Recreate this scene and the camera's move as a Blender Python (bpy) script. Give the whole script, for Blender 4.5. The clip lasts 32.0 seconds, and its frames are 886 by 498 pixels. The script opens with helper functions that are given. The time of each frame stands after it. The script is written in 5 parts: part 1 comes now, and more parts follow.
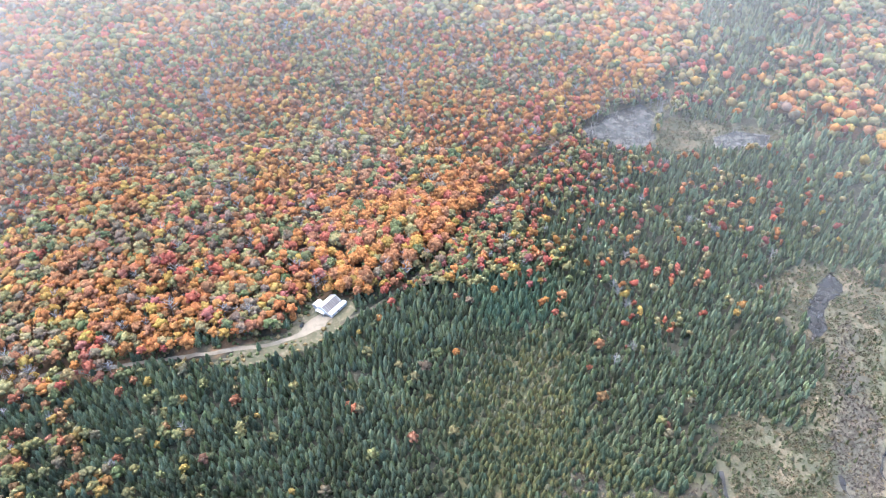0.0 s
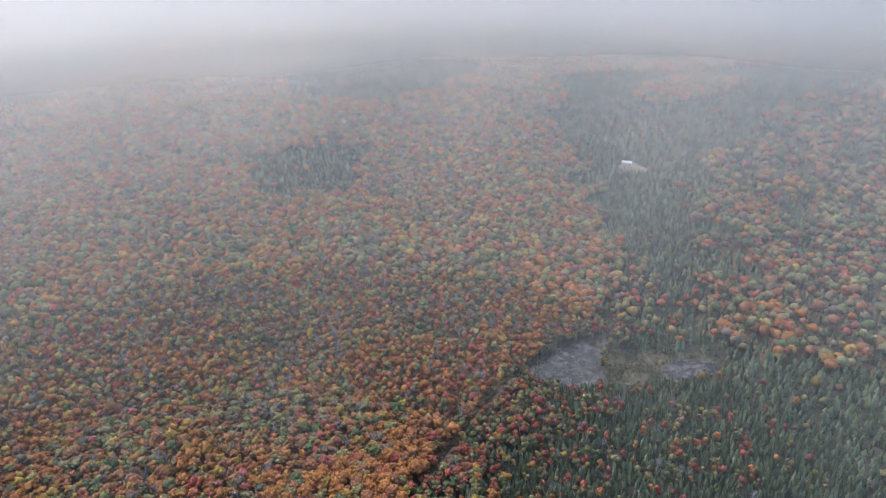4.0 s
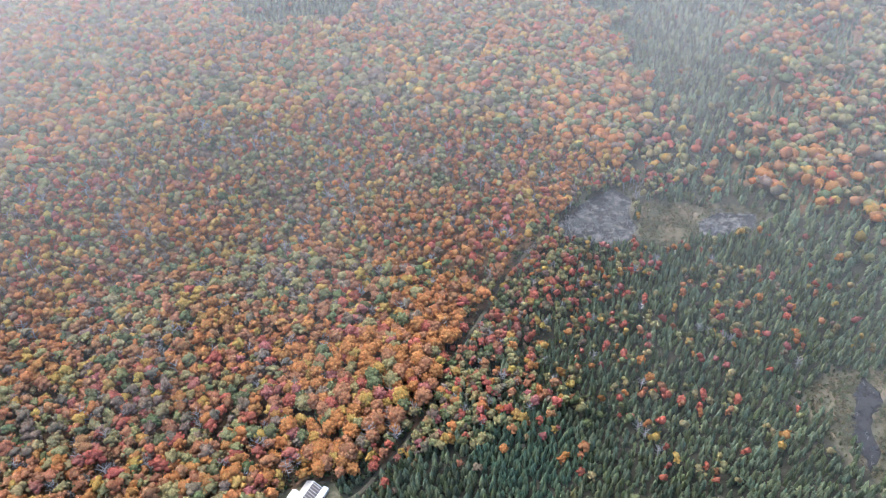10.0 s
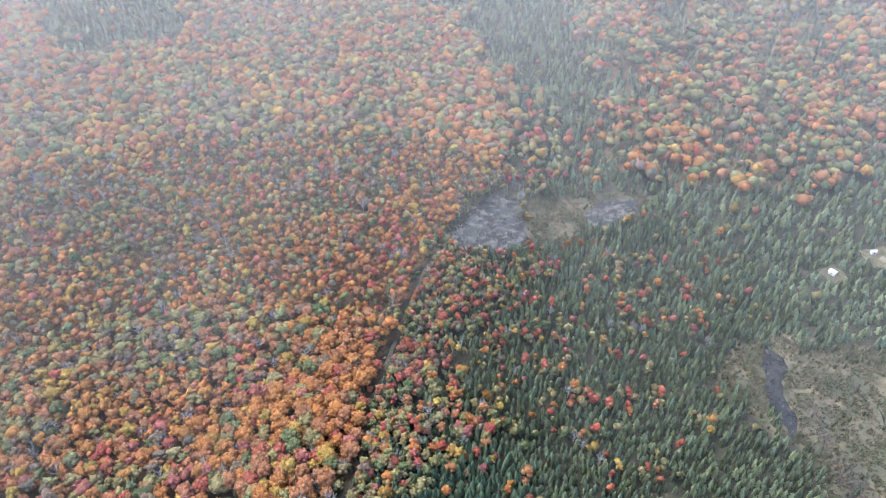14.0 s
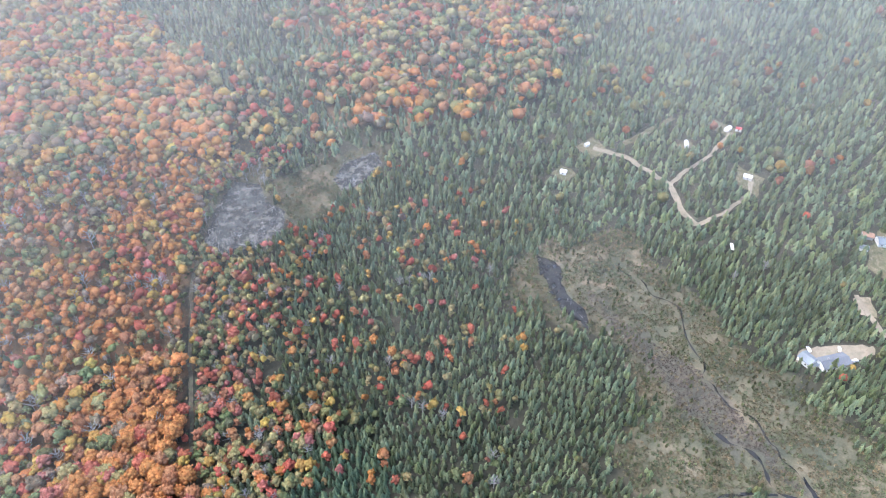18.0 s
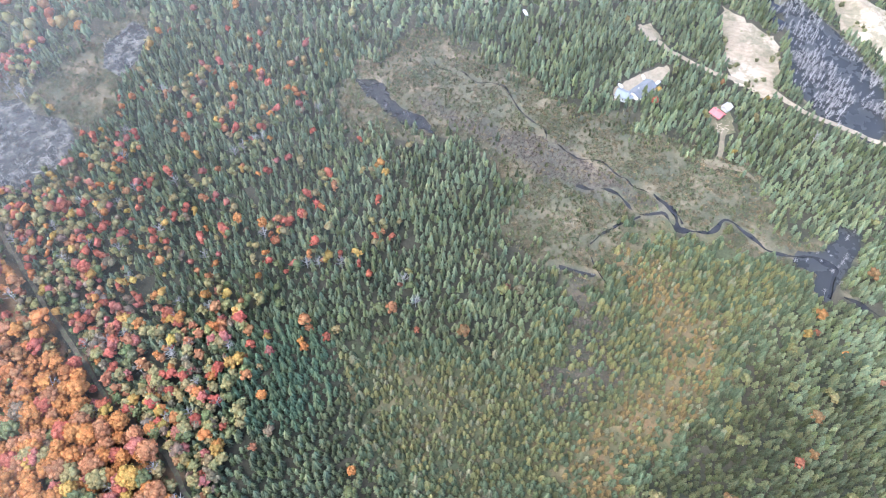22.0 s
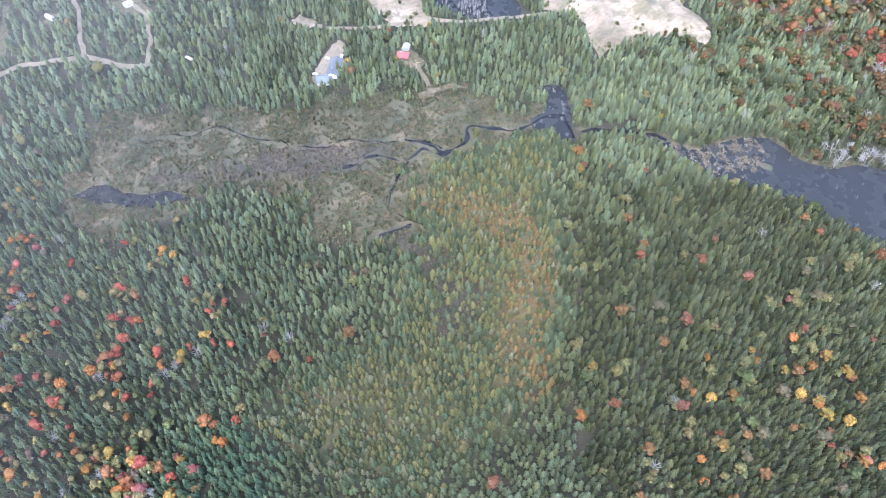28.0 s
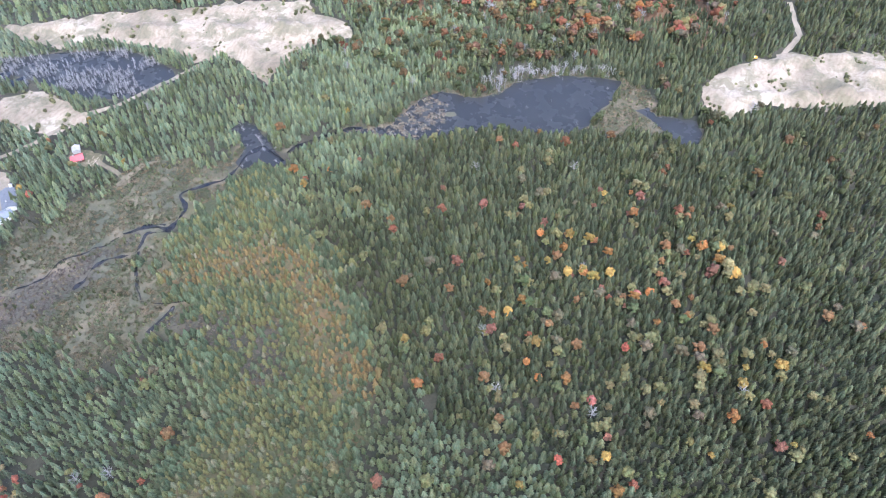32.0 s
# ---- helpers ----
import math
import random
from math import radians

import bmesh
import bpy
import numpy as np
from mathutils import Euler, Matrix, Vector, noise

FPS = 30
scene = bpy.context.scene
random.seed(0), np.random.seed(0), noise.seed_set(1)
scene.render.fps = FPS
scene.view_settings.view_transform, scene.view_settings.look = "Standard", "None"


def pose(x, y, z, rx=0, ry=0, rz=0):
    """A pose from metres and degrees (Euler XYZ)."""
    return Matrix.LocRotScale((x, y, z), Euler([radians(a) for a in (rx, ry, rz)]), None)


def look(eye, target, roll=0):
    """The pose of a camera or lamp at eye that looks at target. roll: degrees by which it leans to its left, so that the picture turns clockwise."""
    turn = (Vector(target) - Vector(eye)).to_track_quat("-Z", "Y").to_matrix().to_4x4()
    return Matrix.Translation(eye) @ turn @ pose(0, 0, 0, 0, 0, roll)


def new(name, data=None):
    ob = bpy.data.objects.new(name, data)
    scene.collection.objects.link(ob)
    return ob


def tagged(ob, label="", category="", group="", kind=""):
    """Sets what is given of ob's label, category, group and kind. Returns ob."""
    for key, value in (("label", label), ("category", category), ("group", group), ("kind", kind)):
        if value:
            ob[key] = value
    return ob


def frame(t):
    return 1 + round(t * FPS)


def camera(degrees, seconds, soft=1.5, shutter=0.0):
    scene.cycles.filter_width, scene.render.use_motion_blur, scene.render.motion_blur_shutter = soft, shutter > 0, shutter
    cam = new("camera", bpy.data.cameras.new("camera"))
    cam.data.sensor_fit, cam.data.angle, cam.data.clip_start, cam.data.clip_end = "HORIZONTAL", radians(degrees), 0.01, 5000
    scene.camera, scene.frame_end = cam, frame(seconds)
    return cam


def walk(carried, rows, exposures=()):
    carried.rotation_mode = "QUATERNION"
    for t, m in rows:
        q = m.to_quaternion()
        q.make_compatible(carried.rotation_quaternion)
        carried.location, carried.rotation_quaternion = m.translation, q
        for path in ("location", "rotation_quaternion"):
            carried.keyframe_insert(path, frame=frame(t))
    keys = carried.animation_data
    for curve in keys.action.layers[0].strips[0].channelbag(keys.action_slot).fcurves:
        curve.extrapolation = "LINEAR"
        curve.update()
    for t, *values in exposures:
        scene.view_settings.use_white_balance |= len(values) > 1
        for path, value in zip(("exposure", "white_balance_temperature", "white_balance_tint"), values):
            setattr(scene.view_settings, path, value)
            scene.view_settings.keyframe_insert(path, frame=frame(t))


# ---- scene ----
cam = camera(62.6, 32.0, soft=1.1)
# seconds, eye, target, roll
PATH = [
    (0, (-3.976, -4.177, 366.667), (-3.974, -2.65, 365.375), -0.8),
    (0.5, (-5.145, 2.005, 366.666), (-5.144, 3.586, 365.44), -1.0),
    (1, (-6.15, 8.192, 366.76), (-6.116, 9.821, 365.601), -1.2),
    (1.5, (-7.189, 14.393, 366.935), (-7.107, 16.079, 365.861), -1.3),
    (2, (-8.395, 20.484, 367.146), (-8.263, 22.222, 366.165), -1.4),
    (2.5, (-9.911, 26.328, 367.41), (-9.737, 28.113, 366.526), -1.4),
    (3, (-11.756, 31.924, 367.709), (-11.547, 33.745, 366.909), -1.3),
    (3.5, (-13.892, 37.398, 367.986), (-13.665, 39.223, 367.2), -1.3),
    (5.5, (-23.363, 59.573, 369.899), (-23.127, 61.392, 369.102), -1.1),
    (6, (-25.939, 65.134, 370.069), (-25.704, 66.935, 369.232), -1.1),
    (6.5, (-28.569, 70.772, 370.165), (-28.337, 72.549, 369.278), -1.1),
    (7, (-31.073, 76.424, 370.205), (-30.843, 78.175, 369.267), -1.1),
    (7.5, (-33.413, 81.83, 370.234), (-33.184, 83.554, 369.247), -1.0),
    (8, (-35.586, 87.092, 370.305), (-35.355, 88.787, 369.27), -1.0),
    (8.5, (-37.518, 92.527, 370.38), (-37.286, 94.192, 369.297), -1.0),
    (9, (-39.21, 98.122, 370.436), (-38.977, 99.756, 369.305), -1.0),
    (9.5, (-40.915, 103.743, 370.483), (-40.681, 105.343, 369.307), -1.0),
    (10, (-42.902, 109.343, 370.593), (-42.661, 110.91, 369.374), -1.0),
    (10.5, (-45.22, 115.062, 370.73), (-44.958, 116.618, 369.502), -1.0),
    (11, (-47.833, 120.805, 370.895), (-47.536, 122.354, 369.665), -1.0),
    (11.5, (-50.672, 126.514, 371.089), (-50.332, 128.053, 369.857), -0.9),
    (12, (-53.34, 132.102, 371.263), (-52.945, 133.627, 370.03), -0.8),
    (12.5, (-55.683, 137.579, 371.407), (-55.232, 139.087, 370.173), -0.8),
    (13, (-57.564, 143.047, 371.505), (-57.061, 144.537, 370.269), -0.8),
    (13.5, (-59.17, 148.657, 371.557), (-58.615, 150.126, 370.319), -0.8),
    (14, (-60.77, 154.437, 371.613), (-60.159, 155.883, 370.373), -0.7),
    (14.5, (-62.645, 160.309, 371.675), (-61.977, 161.727, 370.433), -0.5),
    (16.5, (-71.853, 183.567, 372.348), (-70.915, 184.82, 371.102), 0.3),
    (17, (-74.62, 189.223, 372.504), (-73.596, 190.386, 371.239), 0.5),
    (17.5, (-77.596, 194.904, 372.646), (-76.478, 195.942, 371.352), 0.7),
    (18, (-80.621, 200.881, 372.751), (-79.448, 201.793, 371.412), 0.8),
    (18.5, (-83.517, 207.299, 372.847), (-82.322, 208.115, 371.466), 0.8),
    (19, (-86.131, 214.012, 373.048), (-84.933, 214.748, 371.626), 1.0),
    (19.5, (-88.5, 220.867, 373.381), (-87.298, 221.513, 371.919), 1.2),
    (20, (-90.729, 227.828, 373.727), (-89.53, 228.382, 372.225), 1.4),
    (20.5, (-93.078, 234.69, 374.056), (-91.889, 235.155, 372.516), 1.6),
    (21, (-95.595, 241.426, 374.266), (-94.421, 241.803, 372.69), 1.7),
    (21.5, (-98.174, 248.086, 374.354), (-97.023, 248.376, 372.745), 1.7),
    (22, (-100.433, 254.823, 374.244), (-99.325, 255.027, 372.592), 1.6),
    (22.5, (-102.297, 261.441, 374.033), (-101.242, 261.569, 372.338), 1.5),
    (23, (-104.054, 267.799, 373.816), (-103.025, 267.864, 372.102), 1.3),
    (23.5, (-105.992, 273.977, 373.7), (-104.963, 274.0, 371.985), 1.2),
    (24, (-107.98, 280.183, 373.633), (-106.95, 280.17, 371.918), 1.1),
    (24.5, (-109.932, 286.498, 373.628), (-108.904, 286.422, 371.913), 0.8),
    (25, (-111.788, 292.894, 373.643), (-110.646, 292.748, 372.008), 0.4),
    (25.5, (-113.69, 299.321, 373.715), (-112.514, 299.113, 372.111), 0.4),
    (27.5, (-120.162, 324.616, 374.138), (-119.072, 324.127, 372.534), -0.2),
    (28, (-121.19, 330.438, 374.071), (-120.14, 329.869, 372.467), -0.6),
    (28.5, (-122.191, 335.919, 374.093), (-121.187, 335.274, 372.489), -0.7),
    (29, (-123.333, 341.023, 374.25), (-122.381, 340.3, 372.646), -0.8),
    (29.5, (-124.394, 345.471, 374.38), (-123.495, 344.682, 372.777), -1.0),
    (30, (-125.188, 349.191, 374.394), (-124.349, 348.324, 372.798), -1.3),
    (30.5, (-125.917, 352.386, 374.374), (-125.121, 351.445, 372.8), -1.6),
    (31, (-126.544, 355.047, 374.372), (-125.805, 354.047, 372.806), -1.9),
    (31.5, (-126.97, 357.382, 374.299), (-126.289, 356.315, 372.751), -2.1),
    (32, (-127.299, 359.569, 374.189), (-126.69, 358.457, 372.642), -2.2),
]
walk(cam, [(t, look(eye, target, roll)) for t, eye, target, roll in PATH],
     exposures=[(0.0, 2.1, 5580, 9), (2.0, 1.55, 5580, 9), (3.5, 0.8, 5630, 9), (6.0, 0.65, 5630, 9), (9.0, 1.33, 5630, 9), (13.0, 1.5, 5580, 9), (17.0, 1.55, 5530, 9), (22.0, 1.87, 5380, 10), (25.5, 1.83, 5200, 12), (28.0, 1.68, 5150, 13), (32.0, 1.55, 5150, 14)])

# ---------------------------------------------------------------- light
world = bpy.data.worlds.new("hazy_sky")
scene.world = world
world.use_nodes = True
wn, wl = world.node_tree.nodes, world.node_tree.links
sky = wn.new("ShaderNodeTexSky")
sky.sky_type, sky.sun_disc = "NISHITA", False
SUN_UP, SUN_TURN = radians(56), radians(-40)
sky.sun_elevation, sky.sun_rotation = SUN_UP, SUN_TURN
sky.dust_density, sky.air_density, sky.ozone_density, sky.altitude = 6.0, 0.7, 0.6, 300
wl.new(sky.outputs[0], wn["Background"].inputs["Color"])
wn["Background"].inputs["Strength"].default_value = 0.245

sun = new("sun", bpy.data.lights.new("sun", "SUN"))
sun.data.energy, sun.data.angle, sun.data.color = 0.85, radians(42), (1.0, 0.94, 0.86)
sun.matrix_world = look((0, 0, 500), (-500 * math.sin(SUN_TURN) * math.cos(SUN_UP) / math.sin(SUN_UP), -500 * math.cos(SUN_TURN) * math.cos(SUN_UP) / math.sin(SUN_UP), 0))


# ---------------------------------------------------------------- materials
def material(name):
    m = bpy.data.materials.new(name)
    m.use_nodes = True
    return m, m.node_tree.nodes, m.node_tree.links, m.node_tree.nodes["Principled BSDF"]


def noise_node(nodes, links, scale, detail=4.0, rough=0.6, coords=None):
    n = nodes.new("ShaderNodeTexNoise")
    n.inputs["Scale"].default_value, n.inputs["Detail"].default_value, n.inputs["Roughness"].default_value = scale, detail, rough
    if coords is None:
        coords = nodes.new("ShaderNodeNewGeometry").outputs["Position"]
    links.new(coords, n.inputs["Vector"])
    return n.outputs["Fac"]


def ramp(nodes, links, fac, stops):
    r = nodes.new("ShaderNodeValToRGB")
    el = r.color_ramp.elements
    while len(el) < len(stops):
        el.new(0.5)
    for e, (at, c) in zip(el, stops):
        e.position, e.color = at, (*c, 1)
    links.new(fac, r.inputs["Fac"])
    return r.outputs["Color"]


def mix(nodes, links, fac, a, b, blend="MIX"):
    m = nodes.new("ShaderNodeMix")
    m.data_type, m.blend_type = "RGBA", blend
    for socket, v in ((m.inputs["Factor"], fac), (m.inputs["A"], a), (m.inputs["B"], b)):
        if isinstance(v, (int, float)):
            socket.default_value = v
        elif isinstance(v, tuple):
            socket.default_value = (*v, 1)
        else:
            links.new(v, socket)
    return m.outputs["Result"]


def bump(nodes, links, bsdf, fac, strength, distance):
    b = nodes.new("ShaderNodeBump")
    b.inputs["Strength"].default_value, b.inputs["Distance"].default_value = strength, distance
    links.new(fac, b.inputs["Height"])
    links.new(b.outputs["Normal"], bsdf.inputs["Normal"])


def surface(name, a, b, scale, fine, rough=0.8, metal=0.0, relief=0.0, dirt=None):
    """A two-tone surface with a coarse and a fine variation."""
    m, n, l, p = material(name)
    coarse, grain = noise_node(n, l, scale), noise_node(n, l, fine, 6)
    c = ramp(n, l, coarse, ((0.35, a), (0.65, b)))
    c = mix(n, l, 0.35, c, ramp(n, l, grain, ((0.3, (0.6, 0.6, 0.6)), (0.7, (1.15, 1.15, 1.15)))), "MULTIPLY")
    if dirt:
        c = mix(n, l, ramp(n, l, noise_node(n, l, scale * 3.1, 5), ((0.5, (0, 0, 0)), (0.68, (0.8, 0.8, 0.8)))), c, dirt)
    l.new(c, p.inputs["Base Color"])
    p.inputs["Roughness"].default_value, p.inputs["Metallic"].default_value = rough, metal
    if relief:
        bump(n, l, p, grain, 0.6, relief)
    return m


def foliage(name, rough=0.75, fine=0.9, contrast=0.5):
    """Leaves: each tree's own tint, broken up by clumps and by sprays of leaves."""
    m, n, l, p = material(name)
    at = n.new("ShaderNodeAttribute")
    at.attribute_name = "tint"
    g = noise_node(n, l, fine, 5, 0.7)
    c = mix(n, l, contrast, at.outputs["Color"], ramp(n, l, g, ((0.3, (0.45, 0.45, 0.45)), (0.7, (1.5, 1.5, 1.5)))), "MULTIPLY")
    info = n.new("ShaderNodeObjectInfo")
    c = mix(n, l, 0.4, c, ramp(n, l, info.outputs["Random"], ((0.0, (0.8, 0.85, 0.9)), (1.0, (1.2, 1.1, 1.05)))), "MULTIPLY")
    hue = ramp(n, l, noise_node(n, l, 0.33, 4), ((0.3, (1.12, 0.93, 0.85)), (0.7, (0.9, 1.07, 1.1))))
    c = mix(n, l, 0.8, c, hue, "MULTIPLY")
    l.new(c, p.inputs["Base Color"])
    thin, both = n.new("ShaderNodeBsdfTranslucent"), n.new("ShaderNodeMixShader")
    l.new(c, thin.inputs["Color"])
    both.inputs["Fac"].default_value = 0.18
    l.new(p.outputs[0], both.inputs[1])
    l.new(thin.outputs[0], both.inputs[2])
    l.new(both.outputs[0], n["Material Output"].inputs["Surface"])
    p.inputs["Roughness"].default_value = rough
    p.inputs["Specular IOR Level"].default_value = 0.12
    bump(n, l, p, noise_node(n, l, fine * 1.6, 4), 0.8, 0.5)
    return m


LEAF = foliage("autumn_leaves", 0.85, 1.1, 0.75)
NEEDLE = foliage("needles", 0.8, 2.0, 0.75)
BARK = surface("bark", (0.12, 0.09, 0.065), (0.22, 0.19, 0.155), 0.8, 6.0, 0.9)
DEADWOOD = surface("weathered_deadwood", (0.19, 0.18, 0.17), (0.29, 0.28, 0.265), 0.3, 4.0, 0.85)
PALE_WOOD = surface("bleached_deadwood", (0.22, 0.21, 0.2), (0.33, 0.32, 0.3), 0.3, 4.0, 0.85)
SAND, n_, l_, p_ = material("pale_sand")
c_ = ramp(n_, l_, noise_node(n_, l_, 0.02, 6), ((0.36, (0.17, 0.138, 0.095)), (0.5, (0.27, 0.225, 0.16)), (0.66, (0.36, 0.31, 0.235))))
c_ = mix(n_, l_, ramp(n_, l_, noise_node(n_, l_, 0.055, 7, 0.68), ((0.47, (0, 0, 0)), (0.57, (0.8, 0.8, 0.8)))), c_, (0.14, 0.125, 0.075))
streak = n_.new("ShaderNodeTexWave")
streak.inputs["Scale"].default_value, streak.inputs["Distortion"].default_value, streak.inputs["Detail"].default_value = 0.06, 14.0, 3.0
l_.new(n_.new("ShaderNodeNewGeometry").outputs["Position"], streak.inputs["Vector"])
c_ = mix(n_, l_, 0.35, c_, ramp(n_, l_, streak.outputs["Fac"], ((0.1, (0.78, 0.76, 0.72)), (0.5, (1.1, 1.1, 1.1)))), "MULTIPLY")
c_ = mix(n_, l_, 0.4, c_, ramp(n_, l_, noise_node(n_, l_, 0.45, 7, 0.7), ((0.3, (0.65, 0.63, 0.6)), (0.7, (1.2, 1.2, 1.2)))), "MULTIPLY")
l_.new(c_, p_.inputs["Base Color"])
p_.inputs["Roughness"].default_value = 0.95
bump(n_, l_, p_, noise_node(n_, l_, 0.3, 7, 0.7), 0.9, 1.2)
GRAVEL = surface("gravel_road", (0.19, 0.158, 0.112), (0.26, 0.218, 0.158), 0.08, 1.4, 0.95, relief=0.1, dirt=(0.15, 0.135, 0.095))
TRACK = surface("trail_earth", (0.07, 0.058, 0.04), (0.11, 0.09, 0.062), 0.12, 0.9, 0.95, dirt=(0.13, 0.15, 0.07))
DRY_PATH = surface("dry_grass_path", (0.11, 0.095, 0.06), (0.17, 0.14, 0.092), 0.15, 0.9, 0.95, dirt=(0.13, 0.13, 0.07))
YARD = surface("yard_grass", (0.07, 0.074, 0.036), (0.115, 0.1, 0.055), 0.12, 0.9, 0.95, relief=0.3, dirt=(0.19, 0.155, 0.105))

# still water with drowned weed
# creek water: the dark mirrored banks are put into its base colour
BANK_DARK_WATER = surface("bank_dark_water", (0.016, 0.016, 0.016), (0.03, 0.028, 0.025), 0.2, 2.0, 0.2)
def still_water(name, weed_from, weed_most):
    m, n, l, p = material(name)
    weed = ramp(n, l, noise_node(n, l, 0.16, 7, 0.7), ((weed_from, (0, 0, 0)), (weed_from + 0.1, (weed_most,) * 3)))
    l.new(mix(n, l, weed, (0.03, 0.031, 0.03), (0.16, 0.15, 0.13)), p.inputs["Base Color"])
    l.new(ramp(n, l, noise_node(n, l, 0.06, 4), ((0.4, (0.12, 0.12, 0.12)), (0.7, (0.5, 0.5, 0.5)))), p.inputs["Roughness"])
    p.inputs["Specular IOR Level"].default_value = 0.3
    bump(n, l, p, noise_node(n, l, 1.2, 3), 0.12, 0.05)
    return m


WATER = still_water("lake_water", 0.62, 0.25)
POND_WATER = still_water("weedy_pond_water", 0.5, 0.75)

# ground: forest floor, with marsh where the cover attribute says so
GROUND, n_, l_, p_ = material("ground_cover")
cover = n_.new("ShaderNodeAttribute")
cover.attribute_name = "cover"
split = n_.new("ShaderNodeSeparateColor")
l_.new(cover.outputs["Color"], split.inputs[0])
floor_c = ramp(n_, l_, noise_node(n_, l_, 0.05, 6), ((0.35, (0.022, 0.026, 0.015)), (0.65, (0.05, 0.044, 0.027))))
kind_ = n_.new("ShaderNodeAttribute")
kind_.attribute_name = "cover_kind"
kinds = n_.new("ShaderNodeSeparateColor")
l_.new(kind_.outputs["Color"], kinds.inputs[0])
marsh_c = ramp(n_, l_, noise_node(n_, l_, 0.03, 8, 0.7), ((0.36, (0.05, 0.056, 0.038)), (0.45, (0.075, 0.074, 0.045)), (0.53, (0.1, 0.092, 0.056)), (0.61, (0.14, 0.117, 0.075)), (0.68, (0.19, 0.152, 0.102))))
tan_c = ramp(n_, l_, noise_node(n_, l_, 0.05, 8, 0.7), ((0.38, (0.058, 0.06, 0.035)), (0.5, (0.09, 0.08, 0.047)), (0.62, (0.17, 0.13, 0.084))))
heath_c = ramp(n_, l_, noise_node(n_, l_, 0.07, 8, 0.7), ((0.38, (0.043, 0.04, 0.036)), (0.62, (0.08, 0.07, 0.06))))
marsh_c = mix(n_, l_, kinds.outputs[0], marsh_c, tan_c)
bog_c = ramp(n_, l_, noise_node(n_, l_, 0.04, 7, 0.62), ((0.36, (0.042, 0.052, 0.024)), (0.5, (0.072, 0.074, 0.034)), (0.66, (0.13, 0.1, 0.052))))
c_ = mix(n_, l_, split.outputs[0], floor_c, marsh_c)
c_ = mix(n_, l_, split.outputs[1], c_, bog_c)
c_ = mix(n_, l_, split.outputs[2], c_, ramp(n_, l_, noise_node(n_, l_, 0.12, 6), ((0.4, (0.12, 0.1, 0.046)), (0.6, (0.185, 0.108, 0.05)))))
c_ = mix(n_, l_, kinds.outputs[1], c_, heath_c)
litter_c = ramp(n_, l_, noise_node(n_, l_, 0.09, 6, 0.65), ((0.35, (0.1, 0.066, 0.034)), (0.65, (0.16, 0.092, 0.044))))
c_ = mix(n_, l_, kinds.outputs[2], c_, litter_c)
c_ = mix(n_, l_, 0.5, c_, ramp(n_, l_, noise_node(n_, l_, 0.7, 6, 0.7), ((0.3, (0.5, 0.5, 0.5)), (0.7, (1.4, 1.4, 1.4)))), "MULTIPLY")
l_.new(c_, p_.inputs["Base Color"])
p_.inputs["Roughness"].default_value = 0.95
bump(n_, l_, p_, noise_node(n_, l_, 0.5, 6), 0.8, 0.6)


# ---------------------------------------------------------------- the plan
def rise(x, y):
    """Height of the land: a flat boggy valley, climbing to the north, with low hills round it."""
    v = y + 0.3 * x - 600
    up = 0.11 * 60 * np.logaddexp(0, np.minimum(v, 900) / 60)
    west = 0.05 * 60 * np.logaddexp(0, (-x - 330 - 0.2 * y) / 60)
    roll = 18 * np.sin(x / 310 + 1.3) * np.sin(y / 270 + 0.4) * np.clip((np.hypot(x - 100, y - 250) - 600) / 600, 0, 1)
    return up + west + roll


def inside(px, py, outline):
    """Which of the points lie inside a closed outline."""
    hit = np.zeros(np.shape(px), bool)
    for (x0, y0), (x1, y1) in zip(outline, outline[1:] + outline[:1]):
        if y0 != y1:
            cross = (y0 > py) != (y1 > py)
            hit ^= cross & (px < (x1 - x0) * (py - y0) / (y1 - y0) + x0)
    return hit


def wavy(outline, step=5.0, swing=2.0, closed=True, seed=0.0):
    """An outline cut into short steps and made uneven."""
    out = []
    pairs = list(zip(outline, outline[1:] + outline[:1])) if closed else list(zip(outline, outline[1:]))
    for a, b in pairs:
        a, b = Vector(a), Vector(b)
        k = max(1, int((b - a).length / step))
        for i in range(k):
            q = a.lerp(b, i / k)
            s = noise.noise_vector((q.x / 11, q.y / 11, seed)) + 0.5 * noise.noise_vector((q.x / 4, q.y / 4, seed + 3))
            out.append((q.x + swing * s.x, q.y + swing * s.y))
    return out if closed else out + [tuple(outline[-1])]


def from_line(line, px, py):
    """Distance of the points from a broken line."""
    d = np.full(np.shape(px), 1e9)
    for (x0, y0), (x1, y1) in zip(line, line[1:]):
        dx, dy = x1 - x0, y1 - y0
        k = np.clip(((px - x0) * dx + (py - y0) * dy) / (dx * dx + dy * dy + 1e-9), 0, 1)
        d = np.minimum(d, np.hypot(px - x0 - k * dx, py - y0 - k * dy))
    return d


